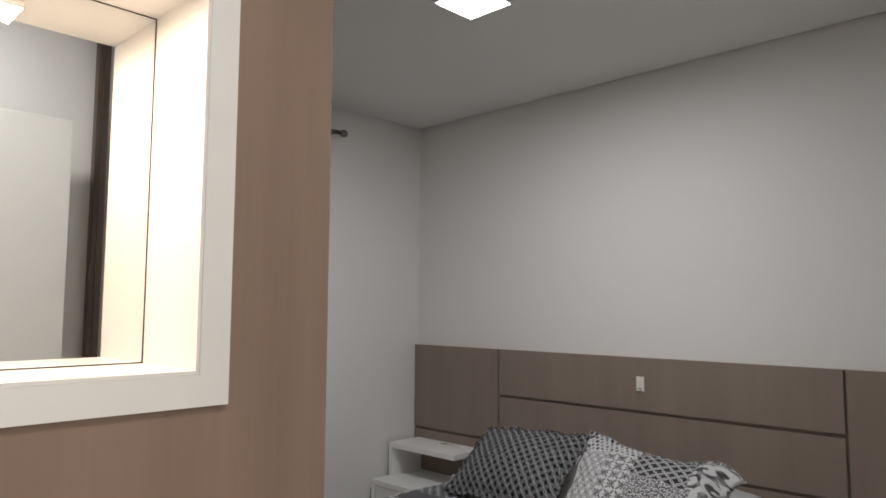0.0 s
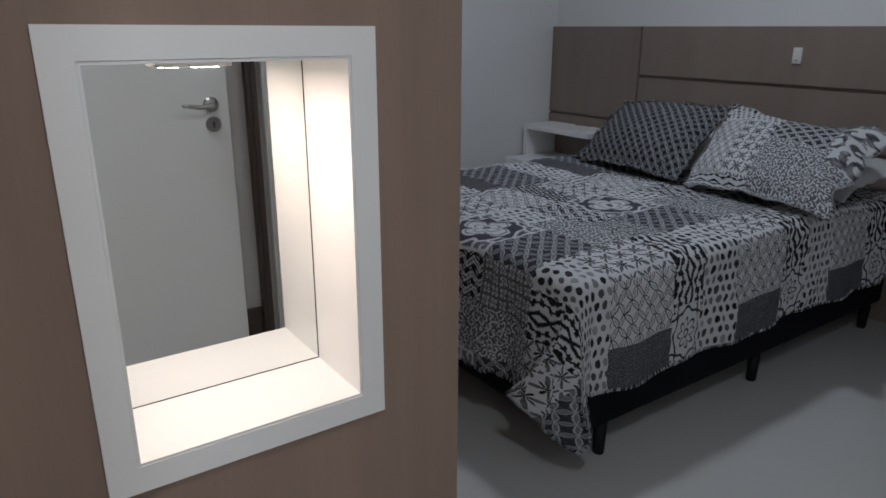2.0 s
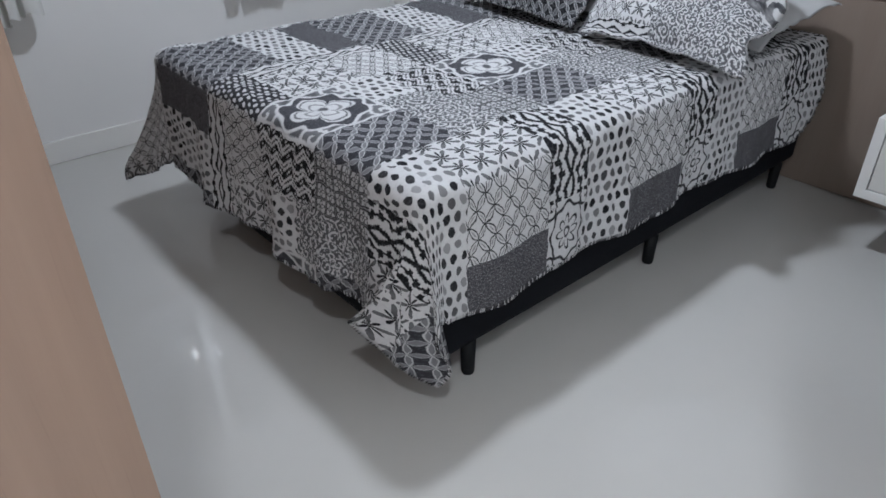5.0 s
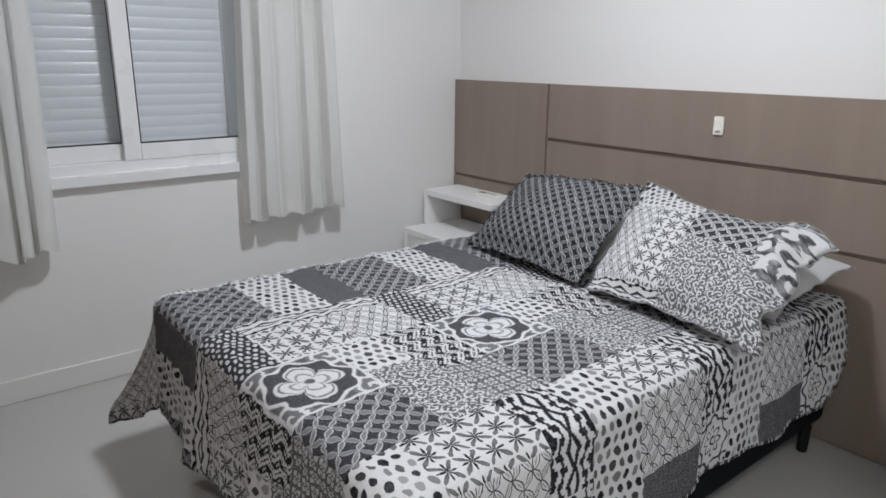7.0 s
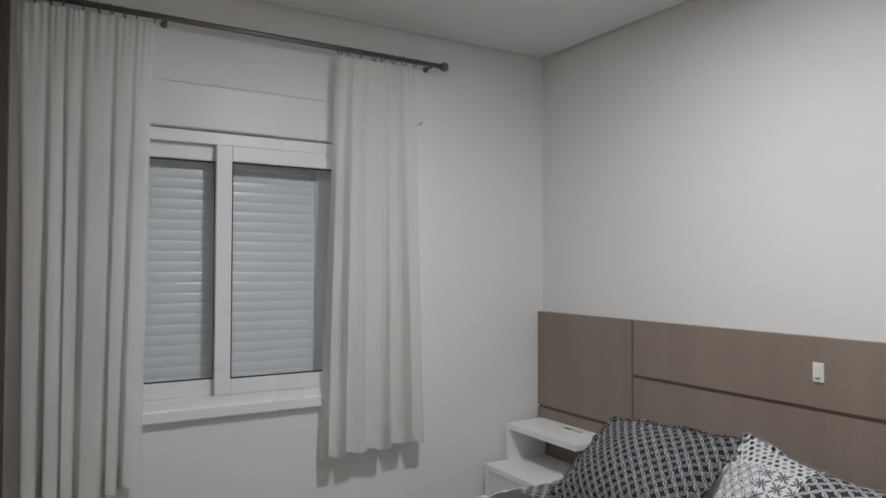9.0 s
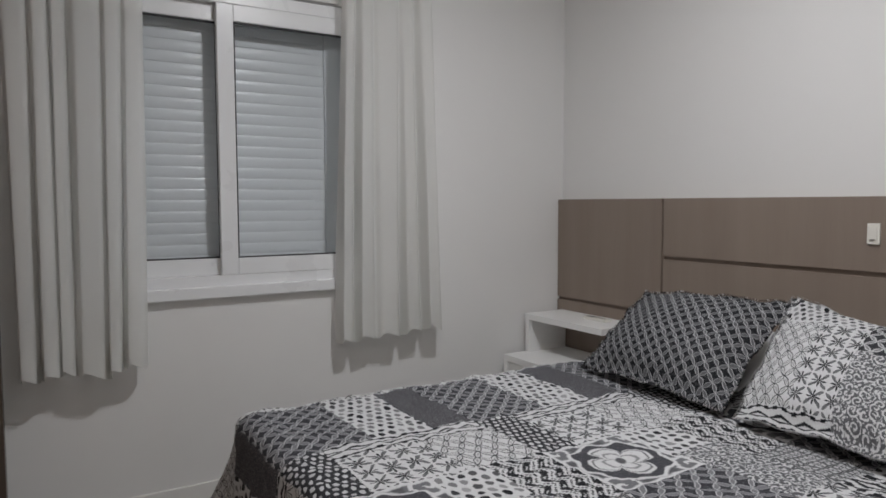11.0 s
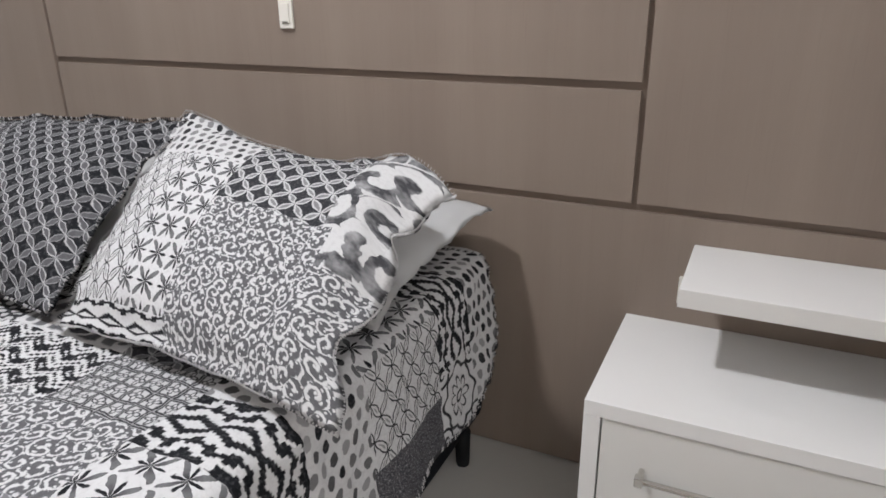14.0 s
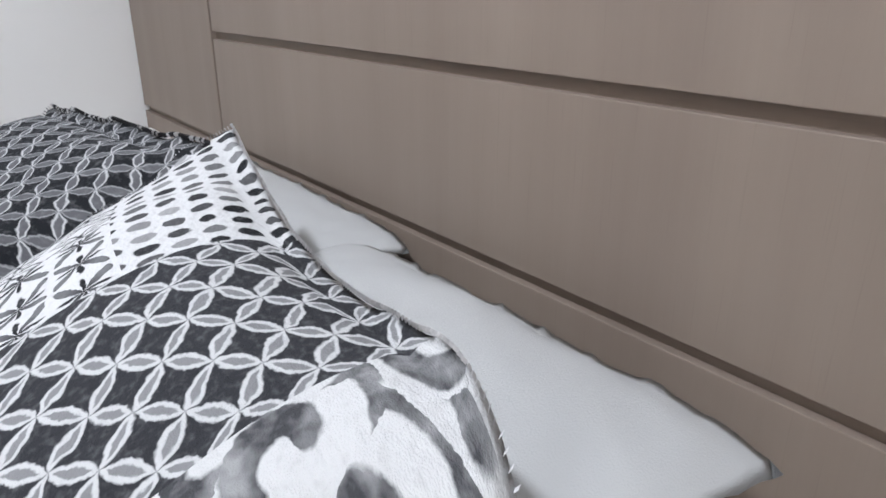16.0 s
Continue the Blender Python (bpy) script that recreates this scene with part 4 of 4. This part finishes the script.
def pillow_mesh(name, corners, plump, sag, patches, seed, flange=0.05, ruffle=0.006, shape=None):
    """A pillow from its four corners (top far, top near, bottom near, bottom far), bulged on both faces, with flat wavy edges."""
    tf, tn, bn_, bf = [Vector(c) for c in corners]
    w, h = (tn - tf).length, (bf - tf).length
    normal = (tn - tf).cross(bf - tf).normalized()
    if normal.z < 0:
        normal = -normal
    rnd = random.Random(seed)
    o1, o2 = rnd.uniform(0, 9), rnd.uniform(0, 9)
    cut_a = [p[i] * w for p in patches for i in (0, 1)]
    cut_b = [p[i] * h for p in patches for i in (2, 3)]
    us_, vs_ = lines(0, w, cut_a, 0.014), lines(0, h, cut_b, 0.014)

    def surface(face):
        def place(u, v):
            s, t_ = u / w, v / h
            base = (tf * (1 - s) + tn * s) * (1 - t_) + (bf * (1 - s) + bn_ * s) * t_
            du, dv = min(u, w - u), min(v, h - v)
            f = max(0.0, min(1.0, (du - flange * 0.6) / (0.5 * w - flange * 0.6))), max(0.0, min(1.0, (dv - flange * 0.6) / (0.5 * h - flange * 0.6)))
            bulge = plump * (f[0] * (2 - f[0])) ** 0.55 * (f[1] * (2 - f[1])) ** 0.55
            edge = 1 - min(1.0, min(du, dv) / 0.09)
            ripple = ruffle * edge * math.sin(19 * (s + t_) + o1) + 0.4 * ruffle * edge * math.sin(43 * (s - t_) + o2)
            pinch = sag * ((2 * s - 1) ** 2) * ((2 * t_ - 1) ** 2)
            crumple = 0.010 * noise.noise(Vector((u * 7 + o1, v * 7 + o2, face))) + 0.004 * noise.noise(Vector((u * 21, v * 21, o1)))
            p = base + normal * (face * bulge + ripple + crumple * (1 - edge) - pinch * 0.02 + (0.0025 if face > 0 else -0.0025))
            toward = ((tf + tn + bn_ + bf) / 4 - base)
            side_in = 0.05 * (math.sin(math.pi * s) * abs(2 * t_ - 1) ** 3 + math.sin(math.pi * t_) * abs(2 * s - 1) ** 3)
            p = p + toward * side_in
            return p + shape(s, t_, tn - tf, bf - tf, normal) if shape else p
        return place

    def patch(u, v):
        for a0, a1, b0, b1, kind in patches:
            if a0 * w <= u < a1 * w and b0 * h <= v < b1 * h:
                return kind, (0, 0), (a0 * w, a1 * w, b0 * h, b1 * h)
        return patches[0][4], (0, 0), (0, w, 0, h)

    me = cloth_mesh(name, us_, vs_, surface(1), patch, lambda u, v: True, list(PRINTS.values()))
    back = cloth_mesh(name + "_back", us_, vs_, surface(-1), patch, lambda u, v: True, list(PRINTS.values()))
    if len(patches) > 1 or ruffle > 0.004:
        sham_edging[me.name] = edging(me, 0.4 if len(patches) == 1 else 0.25)
    bm = bmesh.new()
    bm.from_mesh(me)
    bm.from_mesh(back)
    bpy.data.meshes.remove(back)
    bmesh.ops.remove_doubles(bm, verts=[v for v in bm.verts if v.is_boundary], dist=0.0055)
    bmesh.ops.recalc_face_normals(bm, faces=bm.faces)
    bm.to_mesh(me)
    bm.free()
    return me


def lobed(s, t_, across, down, up):
    """The sham's end: a rounded, wavy flap that curls up, below a slack top edge."""
    e = max(0.0, (s - 0.80) / 0.20)
    p = across * (0.036 * e ** 2) + down * (0.13 * e ** 3 * (1 - t_) ** 4) - Vector((0, 0, 0.045)) * math.sin(math.pi * s) ** 1.5 * (1 - t_) ** 3
    p += across * (e * (0.022 * math.sin(13 * t_ + 0.6) + 0.010 * math.sin(29 * t_)))
    return p + up * (0.030 * math.sin(math.pi * min(1.0, e * 0.85)) * (1 - 0.5 * t_) + 0.010 * e * math.sin(16 * t_ + 1.0))


def hemmed(s, t_, across, down, up):
    """A stitched hem near the open end of the pillowcase, with a blunt, slightly folded corner."""
    e = max(0.0, (s - 0.86) / 0.14)
    seam = math.exp(-((s - 0.885) / 0.006) ** 2)
    p = up * (-0.005 * seam + 0.007 * e * math.sin(9 * t_ + 0.5) + 0.003 * e * math.sin(31 * t_))
    return p + down * (0.05 * e ** 2 * (1 - t_) ** 6)


ONE_PRINT = [(0, 1, 0, 1, "leaf_charcoal")]
SHAM = [(0, 0.47, 0, 0.29, "dots"), (0, 0.27, 0.29, 0.91, "leaf_light"), (0.27, 0.47, 0.29, 0.91, "star"), (0.47, 0.83, 0.0, 0.48, "leaf_bold"),
        (0.47, 0.86, 0.48, 1.0, "scroll"), (0.83, 1.0, 0.0, 0.62, "bold_scroll"), (0.86, 1.0, 0.62, 1.0, "scroll"), (0, 0.47, 0.91, 1.0, "ikat_across")]
far_sham = new("pillow", pillow_mesh("pillow", [(2.55, 2.21, 0.90), (2.64, 1.64, 0.915), (2.17, 1.58, 0.638), (2.20, 2.20, 0.645)], 0.085, 1.0, ONE_PRINT, 2))
tagged(far_sham, "charcoal pillow sham with white leaf lattice print", "pillow", "pillows on the bed")
near_sham = new("pillow", pillow_mesh("pillow", [(2.690, 1.70, 0.930), (2.585, 0.965, 0.885), (2.095, 0.935, 0.642), (2.150, 1.535, 0.645)], 0.075, 1.0, SHAM, 5, shape=lobed))
tagged(near_sham, "patchwork print pillow sham with bold scroll corner", "pillow", "pillows on the bed")


for sham in (far_sham, near_sham):
    part("edging", sham_edging[sham.data.name], THREAD if sham is far_sham else PALE_THREAD, sham, "whip-stitched edge")


def plain_pillow(corners, seed, label):
    me = pillow_mesh("pillow", corners, 0.055, 1.0, ONE_PRINT, seed, 0.03, 0.003, hemmed)
    me.materials.clear()
    me.materials.append(LINEN)
    me.polygons.foreach_set("material_index", [0] * len(me.polygons))
    return tagged(new("pillow", me), label, "pillow", "pillows on the bed")


plain_pillow([(2.865, 1.67, 0.738), (2.895, 0.975, 0.725), (2.36, 0.99, 0.655), (2.40, 1.64, 0.655)], 11, "plain pale grey cotton pillow under the patchwork sham")
plain_pillow([(2.935, 2.35, 0.735), (2.940, 1.59, 0.728), (2.40, 1.69, 0.655), (2.40, 2.35, 0.655)], 12, "plain pale grey cotton pillow under the charcoal sham")


# ---- niche panel and wardrobe ----
PY = 0.588
NX0, NX1 = -0.141, 0.157
NICHES = ((0.745, 1.205), (1.424, 1.856))


def niche_unit():
    n = thing("niche_panel", (0.0, PY + 0.06, 0), "taupe wood-print end panel with two lit white mirror niches", "panel")
    x0, x1, depth = -0.322, 0.326, 0.155
    bm = box(x0, NX0, PY, PY + depth, 0.004, CEIL - 0.002)
    box(NX1, x1, PY, PY + depth, 0.004, CEIL - 0.002, bm=bm)
    zs = [0.004] + [z for p in NICHES for z in p] + [CEIL - 0.002]
    for a, b in zip(zs[0::2], zs[1::2]):
        box(NX0, NX1, PY, PY + depth, a, b, bm=bm)
    bmesh.ops.remove_doubles(bm, verts=bm.verts, dist=0.0002)
    add("board", bm, PANEL, n)
    for z0, z1 in NICHES:
        f, t_ = 0.034, 0.006
        bm = ring_frame(NX0, NX1, z0, z1, f, PY - t_, PY - 0.0005, 0.0012)
        fr = add("niche_frame", bm, WHITE, n, "flat white frame")
        e = 0.004
        yl0, yl1 = PY - t_ + 0.001, PY + 0.130
        for bm in (box(NX0 + 0.0003, NX0 + e, yl0, yl1, z0 + e, z1 - e), box(NX1 - e, NX1 - 0.0003, yl0, yl1, z0 + e, z1 - e),
                   box(NX0 + 0.0003, NX1 - 0.0003, yl0, yl1, z0 + 0.0003, z0 + e), box(NX0 + 0.0003, NX1 - 0.0003, yl0, yl1, z1 - e, z1 - 0.0003)):
            add("niche_lining", bm, WHITE, n, "white lining board")
        add("mirror_backing", box(NX0 + 0.001, NX1 - 0.001, PY + 0.1355, PY + 0.142, z0 + 0.001, z1 - 0.001), BROWN, n)
        add("mirror", box(NX0 + 0.0055, NX1 - 0.0055, PY + 0.1305, PY + 0.135, z0 + 0.0055, z1 - 0.0055), MIRROR, n, "silvered mirror")
        sp = add("spotlight", box(-0.062, 0.024, PY + 0.030, PY + 0.068, z1 - 0.010, z1 - 0.0042, 0.002), WHITE, n, "small flat white spotlight")
        for x, y in [(-0.050 + 0.008 * k, PY + 0.049) for k in range(3)] + [(-0.014 + 0.008 * k, PY + 0.044 + 0.010 * m) for k in range(4) for m in range(2)]:
            add("led", tube([(x, y, z1 - 0.0101), (x, y, z1 - 0.0115)], 0.003, 8), LED_GLOW, sp)
    return n


niche_unit()


def wardrobe():
    w = thing("wardrobe", (0.04, 1.95, 0), "taupe wood-print sliding wardrobe up to the ceiling", "wardrobe")
    y0, y1 = PY + 0.158, NORTH - 0.003
    add("body", box(WEST + 0.002, 0.285, y0, y1, 0.003, CEIL - 0.004), PANEL, w)
    add("plinth", box(0.2855, 0.318, y0 + 0.002, y1, 0.003, 0.05, 0.002), PANEL, w)
    add("header", box(0.2855, 0.320, y0 + 0.002, y1, CEIL - 0.06, CEIL - 0.004, 0.002), PANEL, w)
    mid = (y0 + y1) / 2
    for a, b, x in ((y0 + 0.003, mid + 0.03, 0.303), (mid - 0.03, y1 - 0.14, 0.288)):
        d = add("door", box(x, x + 0.012, a + 0.03, b - 0.03, 0.055, CEIL - 0.065, 0.001), PANEL, w)
        for yy in (a, b - 0.03):
            add("profile", box(x - 0.001, x + 0.014, yy, yy + 0.03, 0.053, CEIL - 0.062, 0.002), STEEL, d, "brushed metal edge profile")
    add("end_post", box(0.2855, 0.405, y1 - 0.135, y1 - 0.001, 0.003, CEIL - 0.005, 0.002), BROWN, w, "dark brown end post")
    return w


wardrobe()


# ---- passage: open door, casing, post ----
def open_door():
    d = tagged(new("door_1"), "white flush door standing open along the passage wall", "door", kind="structure")
    x0, x1, y0, y1 = -0.30, 0.531, -0.835, -0.80
    add("leaf", box(x0, x1, y0, y1, 0.008, 2.085, 0.002), WHITE, d)
    hx, hz = 0.469, 0.987
    bm = tube([(hx, y1, hz), (hx, y1 + 0.008, hz)], 0.026, 20)
    tube([(hx, y1 + 0.006, hz), (hx, y1 + 0.045, hz), (hx - 0.012, y1 + 0.052, hz), (hx - 0.05, y1 + 0.053, hz - 0.004), (hx - 0.085, y1 + 0.053, hz + 0.002), (hx - 0.108, y1 + 0.050, hz + 0.004)],
         [0.009, 0.009, 0.009, 0.0085, 0.007, 0.005], 10, bm)
    add("door_handle", bm, STEEL, d, "brushed steel lever handle", smooth=True)
    bm = tube([(hx + 0.003, y1, hz - 0.068), (hx + 0.003, y1 + 0.008, hz - 0.068)], 0.026, 20)
    add("lock", bm, STEEL, d, "round steel keyhole plate")
    add("keyhole", box(hx, hx + 0.006, y1 + 0.0081, y1 + 0.009, hz - 0.080, hz - 0.058), BROWN, d)
    for z in (0.3, 1.1, 1.9):
        add("hinge", tube([(x0 - 0.006, y1 + 0.004, z), (x0 - 0.006, y1 + 0.004, z + 0.09)], 0.006, 10), STEEL, d)
    return d


open_door()
bm = box(WEST - T - 0.01, WEST + 0.01, DY1 - 0.001, DY1 + 0.05, 0.0, DZ + 0.05, 0.003)
box(WEST - T - 0.01, WEST + 0.01, DY0 - 0.05, DY0 + 0.001, 0.0, DZ + 0.05, 0.003, bm)
box(WEST - T - 0.01, WEST + 0.01, DY0 + 0.001, DY1 - 0.001, DZ - 0.001, DZ + 0.05, 0.003, bm)
structure("door_frame_1", bm, WHITE, "white frame round the entrance opening")
bm = box(0.638, 0.678, SOUTH + 0.001, SOUTH + 0.035, 0.0, CEIL - 0.001, 0.003)
box(0.655, 0.661, SOUTH + 0.035, SOUTH + 0.040, 0.0, CEIL - 0.001, 0, bm)
structure("trim_2", bm, BROWN, "dark brown upright post on the passage wall")
bm = box(0.702, 0.762, SOUTH + 0.001, SOUTH + 0.030, 0.0, 2.12, 0.004)
box(0.765, 0.94, SOUTH + 0.001, SOUTH + 0.030, 2.06, 2.12, 0.004, bm)
box(0.714, 0.749, SOUTH + 0.030, SOUTH + 0.038, 0.0, 2.10, 0.003, bm)
structure("door_frame_2", bm, WHITE, "white moulded casing of the next door")


# ---- ceiling lamp ----
def ceiling_lamp():
    l = thing("ceiling_lamp", (LAMP[0], LAMP[1], CEIL), "square white LED ceiling lamp, switched on", "lamp")
    x, y, h = LAMP[0], LAMP[1], 0.1125
    bm = box(x - h, x - h + 0.012, y - h, y + h, CEIL - 0.058, CEIL - 0.001, 0.003)
    box(x + h - 0.012, x + h, y - h, y + h, CEIL - 0.058, CEIL - 0.001, 0.003, bm)
    box(x - h + 0.012, x + h - 0.012, y - h, y - h + 0.012, CEIL - 0.058, CEIL - 0.001, 0.003, bm)
    box(x - h + 0.012, x + h - 0.012, y + h - 0.012, y + h, CEIL - 0.058, CEIL - 0.001, 0.003, bm)
    add("frame", bm, PVC, l, "white rim")
    add("diffuser", box(x - h + 0.013, x + h - 0.013, y - h + 0.013, y + h - 0.013, CEIL - 0.056, CEIL - 0.05), LAMP_GLOW, l, "glowing white diffuser")
    return l


ceiling_lamp()


# fitting made up for the added passage light
def unseen_downlight():
    l = thing("unseen_downlight", (-0.02, -0.37, CEIL), "small round ceiling light, assumed out of view to brighten the passage", "lamp")
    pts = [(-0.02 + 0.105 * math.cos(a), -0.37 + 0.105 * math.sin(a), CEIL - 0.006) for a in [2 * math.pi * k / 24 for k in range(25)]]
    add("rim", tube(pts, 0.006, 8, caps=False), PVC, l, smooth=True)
    add("diffuser", tube([(-0.02, -0.37, CEIL - 0.001), (-0.02, -0.37, CEIL - 0.005)], 0.10, 24), ADDED_LAMP_GLOW, l, "glowing diffuser")
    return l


unseen_downlight()


# invented fitting for the unseen hallway light
def unseen_hallway_lamp():
    l = thing("ceiling_lamp", (-0.95, -1.75, CEIL), "square white hallway ceiling lamp, assumed out of view to light the niche panel", "lamp")
    add("frame", box(-1.12, -0.78, -1.92, -1.58, CEIL - 0.045, CEIL - 0.001, 0.004), PVC, l, "white rim")
    add("diffuser", box(-1.105, -0.795, -1.905, -1.595, CEIL - 0.05, CEIL - 0.0455), ADDED_LAMP_GLOW, l, "glowing white diffuser")
    return l


unseen_hallway_lamp()
